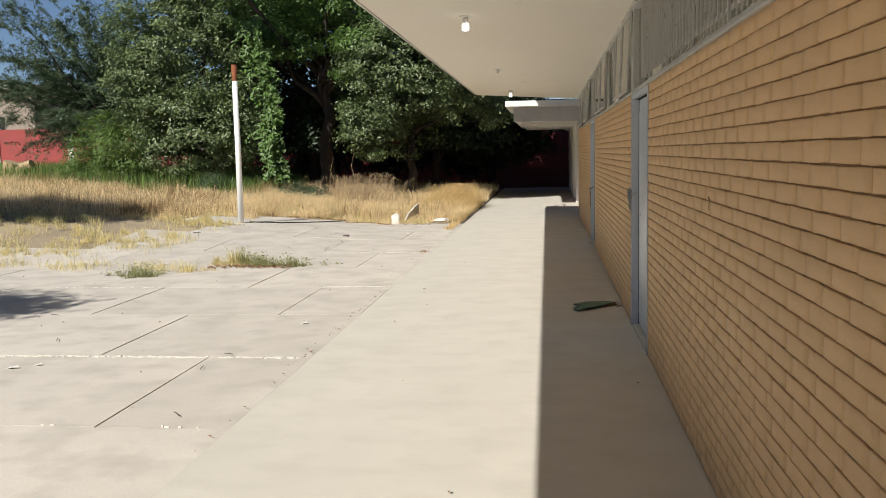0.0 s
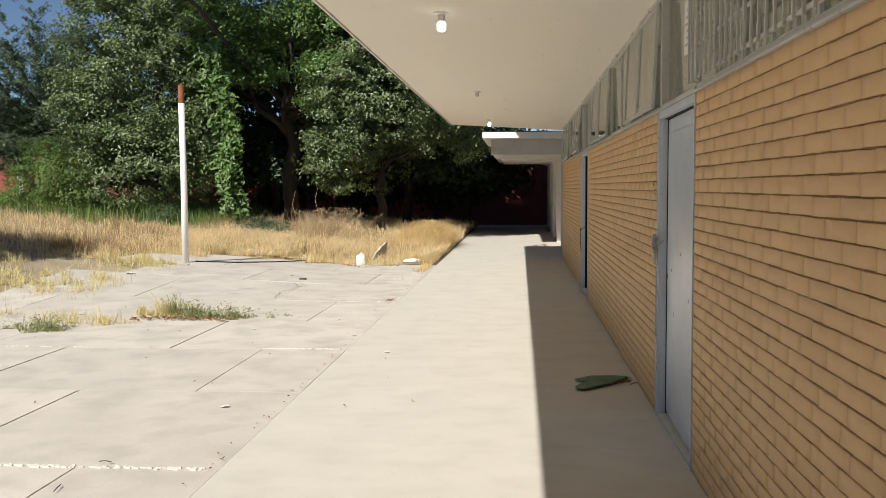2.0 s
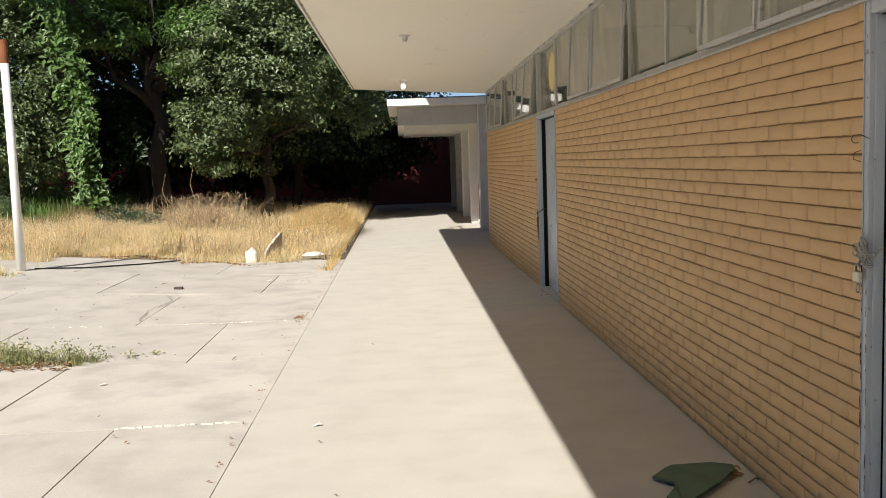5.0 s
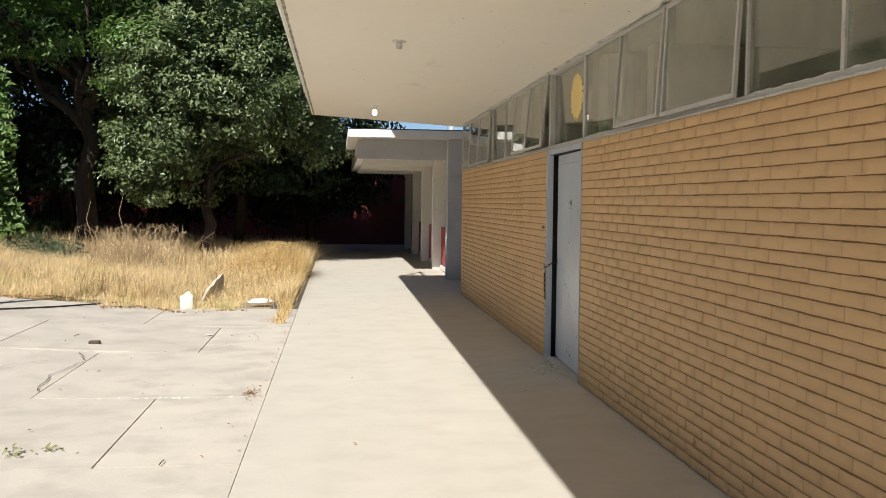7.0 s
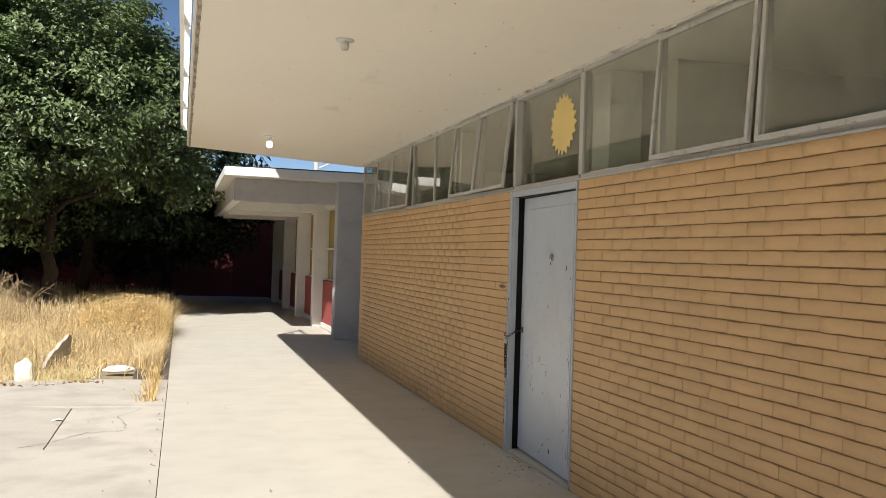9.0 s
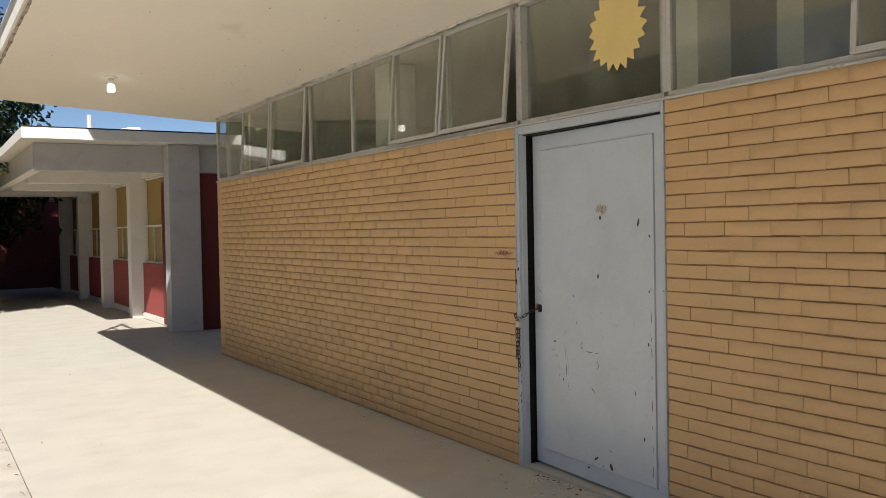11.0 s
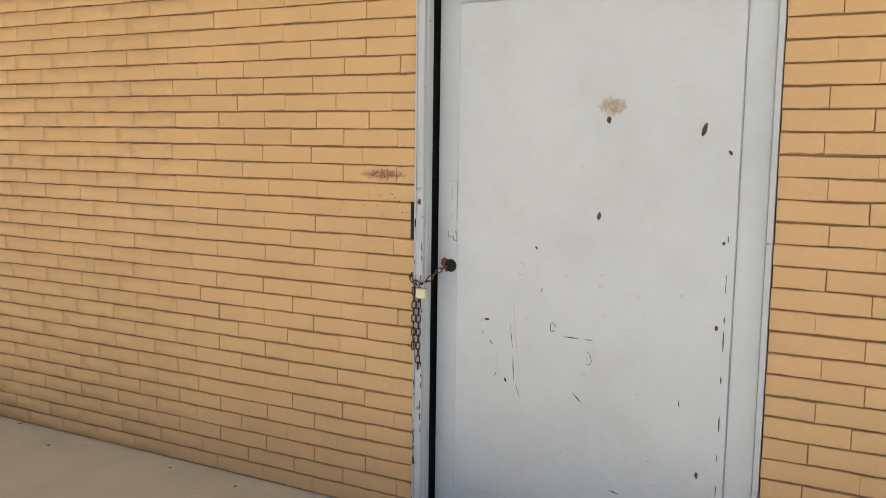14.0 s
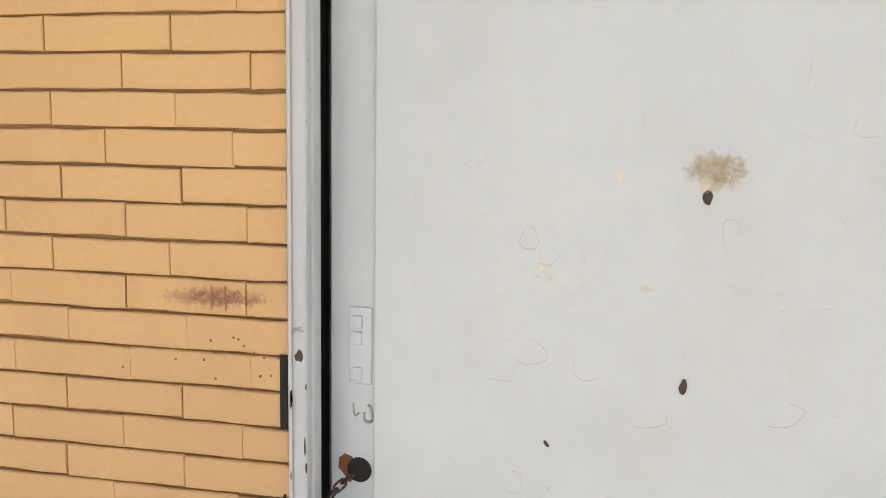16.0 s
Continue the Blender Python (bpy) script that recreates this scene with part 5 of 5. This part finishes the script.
M_BROWN = leaf_mat("withered_grass_blade", (0.33, 0.22, 0.105), 0.7, 0.7, 0.2)
x, y, f = scatter(42000, -24.0, -2.8, 17.5, 30.0, lambda a, b: (b > edge(a) + 0.2) & ~((a > -3.5) & (b < 20.3)), 0.7, 9.0, 0.0)
blades("withered_grass", x, y, 0.2 + 0.4 * np.clip(f + 0.2, 0, 1) + RNG.uniform(-0.08, 0.15, len(x)), M_BROWN, "brown withered stalks among the dry grass", 0.0034, 0.7)
cx, cy = -9.4 + RNG.normal(0, 0.5, 26), 18.6 + RNG.normal(0, 0.3, 26)
clumps("withered_grass", cx, cy, RNG.uniform(0.1, 0.25, 26), RNG.uniform(0.3, 0.6, 26), 50, M_BROWN, "dark brown withered weeds by the slabs", 0.0034)
# tawny clump by the walkway edge
n = 4000
x = -3.05 + RNG.normal(0, 0.42, n)
y = 24.6 + RNG.normal(0, 1.6, n)
k = (x < -2.72)
cx, cy = -3.15 + RNG.normal(0, 0.38, 170), 24.4 + RNG.normal(0, 1.3, 170)
c_ = cx < -2.88
clumps("tawny_grass", cx[c_], cy[c_], RNG.uniform(0.1, 0.25, 170)[c_], (RNG.uniform(0.35, 0.95, 170) * (0.55 + 0.45 * np.exp(-((cy - 24.7) / 1.6) ** 2)))[c_], 85, M_DRYB, "tall tawny grass bunches at the walkway edge", 0.0023)
blades("tawny_grass", x[k], y[k], (0.25 + 0.6 * np.exp(-((y - 24.9) / 1.5) ** 2) * RNG.uniform(0.5, 1.0, n))[k], M_DRYB, "tawny dry grass clump leaning over the walkway edge", 0.0038, 0.55)
q = RNG.integers(0, c_.sum(), 5200)
sx, sy = cx[c_][q] + RNG.normal(0, 0.13, 5200), cy[c_][q] + RNG.normal(0, 0.13, 5200)
sz = rise(sx, sy) + RNG.uniform(0.12, 0.85, 5200) * (0.35 + 0.5 * np.exp(-((sy - 24.7) / 1.6) ** 2))
v, f = leaves(np.stack([sx, sy, sz], 1), np.tile(np.array([[0, -0.5, 0.6]]), (5200, 1)), 0.045, 0.35, 0.8)
tagged(np_mesh("tawny_seed_heads", v, f, M_DRYB), "small tawny seed heads and curled leaves in the grass", "grass", kind="stuff")
sx, sy, f = scatter(26000, -9.0, -2.9, 18.0, 26.5, OPEN, 0.9, 4.0, 0.1)
v, f = leaves(np.stack([sx, sy, rise(sx, sy) + low(sx, sy, 0.30) * RNG.uniform(0.3, 1.15, len(sx))], 1), np.tile(np.array([[0, -0.5, 0.6]]), (len(sx), 1)), 0.034, 0.3, 0.8)
tagged(np_mesh("seed_heads", v, f, M_DRY), "fine dry seed heads over the yellow grass", "grass", kind="stuff")
n = 1500
y = RNG.uniform(17.8, 23.5, n)
x = -2.72 - np.abs(RNG.normal(0, 0.07 + 0.05 * np.clip(y - 19.5, 0, 3), n))
blades("tawny_grass", x, y, RNG.uniform(0.05, 0.16, n) * (1 + np.clip(y - 20, 0, 2.5) * 0.5), M_DRYB, "short dry grass in the walkway joint", 0.005, 0.6)
x, y, f = scatter(34000, -26.0, -9.4, 22.0, 36.0, lambda a, b: b > 25.5 - 0.05 * (a + 10), 0.5, 7.0, 0.45)
blades("green_grass", x, y, 0.35 + RNG.uniform(0, 0.4, len(x)), M_GRASSG, "rank green grass before the trees", 0.010, 0.3)
# thin growth in the slab joints
x, y, f = scatter(30000, -13.0, -5.6, 11.4, 15.5, lambda a, b: np.abs(b - (11.7 + 0.12 * (-a - 5.6))) < 0.28 + 0.10 * np.sin(4 * a), 1.4, 5.0, 0.1)
blades("joint_grass", x, y, RNG.uniform(0.06, 0.24, len(x)), M_PALE, "straw-pale grass growing in a slab joint", 0.0032, 0.8)
x, y, f = scatter(9000, -14.0, -6.9, 12.4, 17.8, lambda a, b: b > 12.9 + 0.25 * (a + 9) ** 2 * 0.2, 1.6, 6.0, -0.12)
blades("joint_grass", x, y, RNG.uniform(0.05, 0.20, len(x)), M_PALE, "straw-pale sparse grass over the broken slabs", 0.0032, 0.8)


def weed(cx, cy, rx, ry, n, h, m, label):
    k = max(6, n // 70)
    x, y = cx + RNG.normal(0, 1, k) * rx, cy + RNG.normal(0, 1, k) * ry
    hh = h * RNG.uniform(0.3, 1.25, k) * np.exp(-0.35 * (((x - cx) / rx) ** 2 + ((y - cy) / ry) ** 2) * 0.6)
    clumps("weed_tuft", x, y, RNG.uniform(0.03, 0.10, k), hh, 34, m, label, 0.0028)
    if m is M_WEED:
        q = RNG.integers(0, k, k * 16)
        lx, ly = x[q] + RNG.normal(0, 0.05, len(q)), y[q] + RNG.normal(0, 0.04, len(q))
        lz = rise(lx, ly) + 0.01 + hh[q] * RNG.uniform(0.05, 0.8, len(q))
        v, f = leaves(np.stack([lx, ly, lz], 1), np.tile(np.array([[0, -0.4, 0.8]]), (len(q), 1)), 0.035, 0.45, 0.6)
        tagged(np_mesh("weed_leaves", v, f, M_WEED), "small green leaves of the " + label.replace("green ", ""), "weed", kind="stuff")


weed(-4.62, 12.08, 0.26, 0.10, 2200, 0.23, M_WEED, "green weed tuft in the slab joint")
weed(-5.25, 12.3, 0.24, 0.14, 1700, 0.36, M_PALE, "pale straw weed tuft in the slab joint")
weed(-5.15, 12.3, 0.16, 0.12, 700, 0.38, M_WEED, "green blades among the pale straw tuft")
weed(-6.35, 11.1, 0.20, 0.12, 1500, 0.24, M_WEED, "green weed tuft in the slab joint")
weed(-5.85, 11.55, 0.30, 0.10, 900, 0.18, M_PALE, "pale straw weed tuft in the slab joint")
weed(-7.65, 17.0, 0.28, 0.24, 2600, 0.36, M_PALE, "pale straw grass round the pole foot")
weed(-8.4, 14.3, 0.5, 0.2, 1500, 0.28, M_PALE, "pale straw weed tuft on the slabs")
weed(-10.0, 13.0, 0.7, 0.15, 1300, 0.30, M_PALE, "pale straw weed tuft on the slabs")
weed(-9.3, 15.2, 0.8, 0.2, 1300, 0.28, M_PALE, "pale straw weed tuft on the slabs")
weed(-11.5, 16.0, 1.0, 0.3, 3000, 0.34, M_WEED, "green-tinged weed tuft on the slabs")
weed(-4.0, 19.4, 0.5, 0.22, 2400, 0.28, M_PALE, "pale straw grass before the plaster lump")

# ---- litter ----
x = np.concatenate([RNG.uniform(-9, -2.7, 170), -2.64 - np.abs(RNG.normal(0, 0.03, 70)), RNG.uniform(-2.6, -0.1, 26), RNG.normal(-2.74, 0.03, 60)])
y = np.concatenate([RNG.uniform(3, 19, 170), RNG.uniform(4, 19, 70), RNG.uniform(3, 23, 26), RNG.normal(13.75, 0.10, 60)])
c = np.stack([x, y, rise(x, y) + 0.012], 1)
v, f = leaves(c, np.tile(np.array([[0, 0, 1.0]]), (len(x), 1)), 0.026, 0.5, 0.3)
tagged(np_mesh("leaf_litter", v, f, M_LITTER), "scattered dead brown leaves on the concrete", "leaves", kind="stuff")
x = np.concatenate([RNG.uniform(-6.6, -3.3, 240), RNG.normal(-2.78, 0.05, 60)])
y = np.concatenate([edge(x[:240]) - 0.02 + RNG.normal(0, 0.05, 240), RNG.uniform(18.0, 20.2, 60)])
v, f = leaves(np.stack([x, y, rise(x, y) + 0.014], 1), np.tile(np.array([[0, 0, 1.0]]), (300, 1)), 0.045, 0.6, 0.5)
tagged(np_mesh("leaf_litter", v, f, M_LITTER), "dead brown leaves along the front edge of the grass", "leaves", kind="stuff")
x, y = RNG.uniform(-5.6, -4.4, 160), RNG.normal(11.95, 0.10, 160)
v, f = leaves(np.stack([x, y, rise(x, y) + 0.012], 1), np.tile(np.array([[0, 0, 1.0]]), (160, 1)), 0.06, 0.6, 0.3)
tagged(np_mesh("leaf_litter", v, f, M_LITTER), "dead leaves caught under the weed tuft", "leaves", kind="stuff")
for k in range(16):
    rk = random.Random(50 + k)
    x, y = rk.uniform(-8.0, -2.9), rk.uniform(4, 18)
    a, l = rk.uniform(0, 3.14), rk.uniform(0.05, 0.16)
    z = float(rise(x, y)) + 0.012
    tagged(part("twig", tube(bmesh.new(), [(x, y, z), (x + 0.5 * l * math.cos(a), y + 0.5 * l * math.sin(a) + 0.005, z + 0.003), (x + l * math.cos(a), y + l * math.sin(a), z)], 0.003, 5), M_CHIPDARK),
           "small dry dark twig on the concrete slabs", "twig", "twigs on the slabs")

cr = bmesh.new()
rk = random.Random(61)
for k in range(60):
    x, y, q = -abs(rk.gauss(0.12, 0.12)) - 0.01, rk.gauss(14.75, 0.28), rk.uniform(0.003, 0.009)
    box(cr, x - q, x + q, y - q * 0.8, y + q * 0.8, 0.0, q * 0.9)
tagged(part("plaster_crumbs", cr, M_CHIP), "pale plaster crumbs on the floor before the door", "crumbs", kind="stuff")
for x, y, q in ((-3.05, 7.75, 0.035), (-4.85, 5.95, 0.05), (-4.7, 6.05, 0.03), (-3.5, 16.9, 0.05), (-7.3, 15.6, 0.09), (-2.2, 9.9, 0.03), (-3.9, 11.2, 0.03)):
    z = float(rise(x, y)) + 0.004
    sp = bmesh.new()
    top = [sp.verts.new((x + q * dx, y + q * dy, z + dz)) for dx, dy, dz in ((-1, -0.4, 0), (0.1, -0.7, 0.012), (1, 0.1, 0.004), (0.3, 0.6, 0.014), (-0.7, 0.5, 0.003))]
    sp.faces.new(top)
    low = [sp.verts.new((v.co.x, v.co.y, v.co.z - 0.003)) for v in top]
    sp.faces.new(low[::-1])
    for k in range(5):
        sp.faces.new((top[k], low[k], low[(k + 1) % 5], top[(k + 1) % 5]))
    tagged(part("paper_scrap", sp, M_WHITE), "small crumpled white paper scrap on the concrete", "litter", "scraps on the slabs")

# ---- walkway and yard slabs ----
walkway = thing("pavement_walk", (-1.3, 10, 0), "pale trowelled concrete walkway along the classrooms", "pavement", kind="structure")
yj = [10.43 + 3.52 * k for k in range(-6, 9)]
for a, b in zip(yj, yj[1:]):
    part("slab", bx(WALK_L + 0.002, 0.009 if b < 22 else 0.26, a + 0.0008, b - 0.0008, -0.12, 0.0), M_WALK, walkway)
tagged(part("joint_bed", bx(WALK_L - 0.4, 0.011, -12, 40, -0.15, -0.012), M_JOINT), "dark dirt in the paving joints", "joint", kind="structure")
structure("pavement_gap", bx(0.012, 7.0, WALL_END, 24.2, -0.1, -0.004), M_WALK, "concrete floor between the two blocks", "pavement")
yard = thing("pavement_yard", (-7, 8, 0), "weathered grey concrete yard slabs laid in staggered rows", "pavement", kind="structure")
rows = [4.58 - 1.83 * k for k in range(8, 0, -1)] + [4.56, 6.36, 8.24, 10.05, 11.86, 13.68, 15.70, 17.55, 19.35]
for i, (a, b) in enumerate(zip(rows, rows[1:])):
    first = -3.45 if (i % 2 == 0) else -4.39
    xs = [WALK_L + 0.003, first] + [first - 2.0 * k for k in range(1, 6)]
    for x1_, x0_ in zip(xs, xs[1:]):
        rk = random.Random(int(a * 10) + int(x0_ * 100))
        if x0_ < -8.5 and b > 14:
            continue
        bm = bmesh.new()
        g = 0.0046
        h = 0.0068
        cs = [(x0_ + h, a + g), (x1_ - h, a + g), (x1_ - h, b - g), (x0_ + h, b - g)]
        dz = rk.uniform(-0.003, 0.001)
        top = [bm.verts.new((p, q, float(rise(p, q)) - 0.002 + dz + rk.uniform(-0.002, 0.002))) for p, q in cs]
        mid = [bm.verts.new((p + (0.006 if p < (x0_ + x1_) / 2 else -0.006), q + (0.006 if q < (a + b) / 2 else -0.006), v.co.z + 0.0003)) for (p, q), v in zip(cs, top)]
        low = [bm.verts.new((p, q, float(rise(p, q)) - 0.12)) for p, q in cs]
        bm.faces.new(mid)
        for k in range(4):
            bm.faces.new((top[k], top[(k + 1) % 4], mid[(k + 1) % 4], mid[k]))
            bm.faces.new((low[k], low[(k + 1) % 4], top[(k + 1) % 4], top[k]))
        part("slab", bm, M_SLAB, yard)
# crumbling pale mortar in two of the joints
for yj_, x0_, x1_, n in ((6.365, -8.6, -2.7, 520), (10.055, -3.45, -2.7, 60), (10.06, -7.0, -5.2, 40), (4.58, -4.2, -2.7, 8), (13.67, -5.4, -2.75, 26)):
    bm = bmesh.new()
    rk = random.Random(int(yj_ * 10))
    for k in range(n):
        x, y = rk.uniform(x0_, x1_), yj_ + rk.gauss(0, 0.012)
        s = rk.uniform(0.003, 0.011)
        z = float(rise(x, y))
        box(bm, x - s * 1.6, x + s * 1.6, y - s * 0.6, y + s * 0.6, z - 0.01, z + 0.003 + rk.uniform(0, 0.004))
    tagged(part("mortar_crumbs", bm, M_CHIP), "pale crumbled mortar along a slab joint", "mortar", kind="stuff")
# cracks wandering over the slabs
for k, (pts, wd) in enumerate((([(-4.5, 15.7), (-4.1, 15.75), (-3.6, 15.8), (-3.2, 16.3), (-2.9, 16.4)], 0.008), ([(-4.42, 13.9), (-4.5, 14.6), (-4.4, 15.2), (-4.6, 15.7)], 0.012),
                              ([(-5.4, 13.9), (-5.0, 14.9), (-4.5, 15.3)], 0.006), ([(-2.9, 16.4), (-3.0, 17.0), (-2.8, 17.5)], 0.005))):
    bm = bmesh.new()
    rk = random.Random(k)
    path = []
    for (xa, ya), (xb, yb) in zip(pts, pts[1:]):
        for q in range(8):
            t = q / 8
            path.append((xa + (xb - xa) * t + rk.gauss(0, 0.012), ya + (yb - ya) * t + rk.gauss(0, 0.012)))
    L, R = [], []
    for i, (x, y) in enumerate(path):
        x2, y2 = path[min(i + 1, len(path) - 1)]
        x1, y1 = path[max(i - 1, 0)]
        d = Vector((y1 - y2, x2 - x1)).normalized() * wd * rk.uniform(0.3, 1.0) / 2
        z = float(rise(x, y)) + 0.0062
        L.append(bm.verts.new((x + d.x, y + d.y, z)))
        R.append(bm.verts.new((x - d.x, y - d.y, z)))
    for a, b, c, d in zip(L, L[1:], R[1:], R):
        bm.faces.new((a, b, c, d))
    tagged(part("crack", bm, M_JOINT), "dark wandering crack in the concrete slab", "crack", kind="structure")

# ---- bricks ----
BL = 0.246
RUB_Z = 1.299
NUMERAL = (3.95, 1.325)


def brick_rows(y0, y1, seed, cuts, back):
    """Bricks of one wall stretch: (y start, y end, course), half-lapped; cuts are the first lengths in even and odd courses, laid from y1 where back."""
    rnd = random.Random(seed)
    for c in range(COURSES):
        d, end = 0.0, y1 - y0
        l = cuts[c % 2] + rnd.uniform(-0.018, 0.018)
        while d < end - 0.012:
            if end - (d + l) < 0.04:
                l = end - d
            yield (y1 - d - l, y1 - d, c) if back else (y0 + d, y0 + d + l, c)
            d += l
            l = BL + rnd.uniform(-0.008, 0.008)


NSEG = 4
rb_ = random.Random(21)


def brick_box(a, b, z0, z1, d, tilt):
    """A brick with worn, wavy long edges, rounded in at the front: rings of back, shoulder and front."""
    open_joint = rb_.random() < 0.48
    e, r = (rb_.uniform(0.0007, 0.0022) if open_joint else 0.0002), 0.0026
    v = []
    lo = [rb_.uniform(-0.0015, 0.0015) for _ in range(NSEG + 1)]
    hi = [rb_.uniform(-0.0015, 0.0015) for _ in range(NSEG + 1)]
    fx = [d + rb_.uniform(-0.0003, 0.0003) for _ in range(NSEG + 1)]
    for ring in range(3):
        inset = (0.0, 0.0, 1.0)[ring]
        for side in (0, 1):
            for k in range(NSEG + 1):
                t = k / NSEG
                y = a + e + (b - a - 2 * e) * t + inset * r * (0.7 if open_joint else 0.12) * (1 if k == 0 else -1 if k == NSEG else 0)
                z = (z0 + lo[k] + inset * r) if side == 0 else (z1 + hi[k] - inset * r)
                x = (0.0098, fx[k] + r, fx[k])[ring]
                v.append((x, y, z + tilt * (2 * t - 1)))
    return v


M1 = NSEG + 1
BF = []
for k in range(NSEG):
    f0 = 4 * M1
    BF.append((f0 + k, f0 + M1 + k, f0 + M1 + k + 1, f0 + k + 1))
    for ring in (0, 1):
        o0, o1 = ring * 2 * M1, (ring + 1) * 2 * M1
        BF.append((o0 + k, o1 + k, o1 + k + 1, o0 + k + 1))
        BF.append((o0 + M1 + k, o0 + M1 + k + 1, o1 + M1 + k + 1, o1 + M1 + k))
for ring in (0, 1):
    o0, o1 = ring * 2 * M1, (ring + 1) * 2 * M1
    BF.append((o0, o0 + M1, o1 + M1, o1))
    BF.append((o0 + NSEG, o1 + NSEG, o1 + M1 + NSEG, o0 + M1 + NSEG))
rest_v, rest_f = [], []
count = 0
for s, (y0_, y1_, cuts, back) in enumerate(((WALL_BACK, D1[0], (0.22, 0.10), True), (D1[1], D2[0], (0.262, 0.138), True), (D2[1], WALL_END, (0.215, 0.086), False))):
    for a, b, c in brick_rows(y0_, y1_, s + 3, cuts, back):
        z0_ = c * COURSE + 0.0048 + rb_.uniform(-0.0012, 0.0010)
        z1_ = (c + 1) * COURSE - 0.0012 + rb_.uniform(-0.0012, 0.0012)
        v = brick_box(a, b, z0_, z1_, rb_.uniform(-0.0008, 0.0006), rb_.uniform(-0.0007, 0.0007))
        near = (s == 2 and b < 16.55) or (s == 1 and a > 13.45)
        if near and count < 300:
            me = bpy.data.meshes.new("brick")
            me.from_pydata(v, [], BF)
            me.materials.append(M_BRICK)
            o = new("brick", me)
            o.parent = brick_wall
            count += 1
        else:
            i = len(rest_v)
            rest_v += v
            rest_f += [tuple(q + i for q in f_) for f_ in BF]
ob = np_mesh("bricks", np.array(rest_v), np.array(rest_f), M_BRICK)
ob.parent = brick_wall
tagged(ob, "ochre-painted bricks with deep bed joints", kind="stuff")
# flaked paint and grit on the walkway along the wall foot
rg_ = random.Random(31)
bm, bd = bmesh.new(), bmesh.new()
for k in range(110):
    y = rg_.gauss(14.85, 0.13) if k < 80 else rg_.uniform(12.5, 19.0)
    x = -0.012 - abs(rg_.gauss(0, 0.035 if k < 80 else 0.10))
    q = rg_.uniform(0.002, 0.0062)
    box(bm if k % 2 else bd, x - q, x + q, y - q * 0.8, y + q * 1.1, 0.0, 0.0015 + q * 0.3)
tagged(part("paint_flakes", bm, M_CHIP), "pale paint flakes on the walkway by the door", "debris", kind="stuff")
tagged(part("grit", bd, M_LITTER), "brown grit along the foot of the wall", "debris", kind="stuff")
# rubbed maker's mark on one brick, small stains and writing on the wall
M_RUB = mat("rubbed_brick", (0.26, 0.13, 0.08), 0.85, 0.3, 30, 90, 0.2)
tagged(soft_stain("brick_rub", 15.38, RUB_Z, 0.20, 0.036, (0.44, 0.22, 0.15), -0.0034, 0.42, 90, None, "paint rubbed off one brick showing red clay"), "paint rubbed off one brick showing red clay", "stain", kind="structure")
bm = bmesh.new()
rk = random.Random(8)
for y in (15.36, 15.387):
    box(bm, -0.0042, -0.0032, y, y + 0.0025, RUB_Z - 0.022, RUB_Z + 0.022)
box(bm, -0.0042, -0.0032, 15.363, 15.387, RUB_Z - 0.001, RUB_Z + 0.001)
for k in range(14):
    blotch(bm, 15.27 + rk.uniform(0, 0.3), RUB_Z - 0.13 + rk.uniform(-0.03, 0.06), 0.0025, 0.0025, -0.0026, seed=k)
tagged(part("wall_rub", bm, M_RUB), "paint rubbed off one brick, showing the red clay", "stain", kind="structure")
bm = bmesh.new()
NY, NZ = NUMERAL
tube(bm, [(-0.003, NY + 0.016, NZ + 0.018), (-0.003, NY, NZ + 0.03), (-0.003, NY - 0.014, NZ + 0.016), (-0.003, NY - 0.004, NZ - 0.012)], 0.0014, 5)
tube(bm, [(-0.003, NY - 0.004, NZ - 0.012), (-0.003, NY + 0.018, NZ - 0.032), (-0.003, NY - 0.016, NZ - 0.034)], 0.0014, 5)
tagged(part("wall_number", bm, M_DARK), "small dark numeral 2 drawn on the brick wall", "writing")
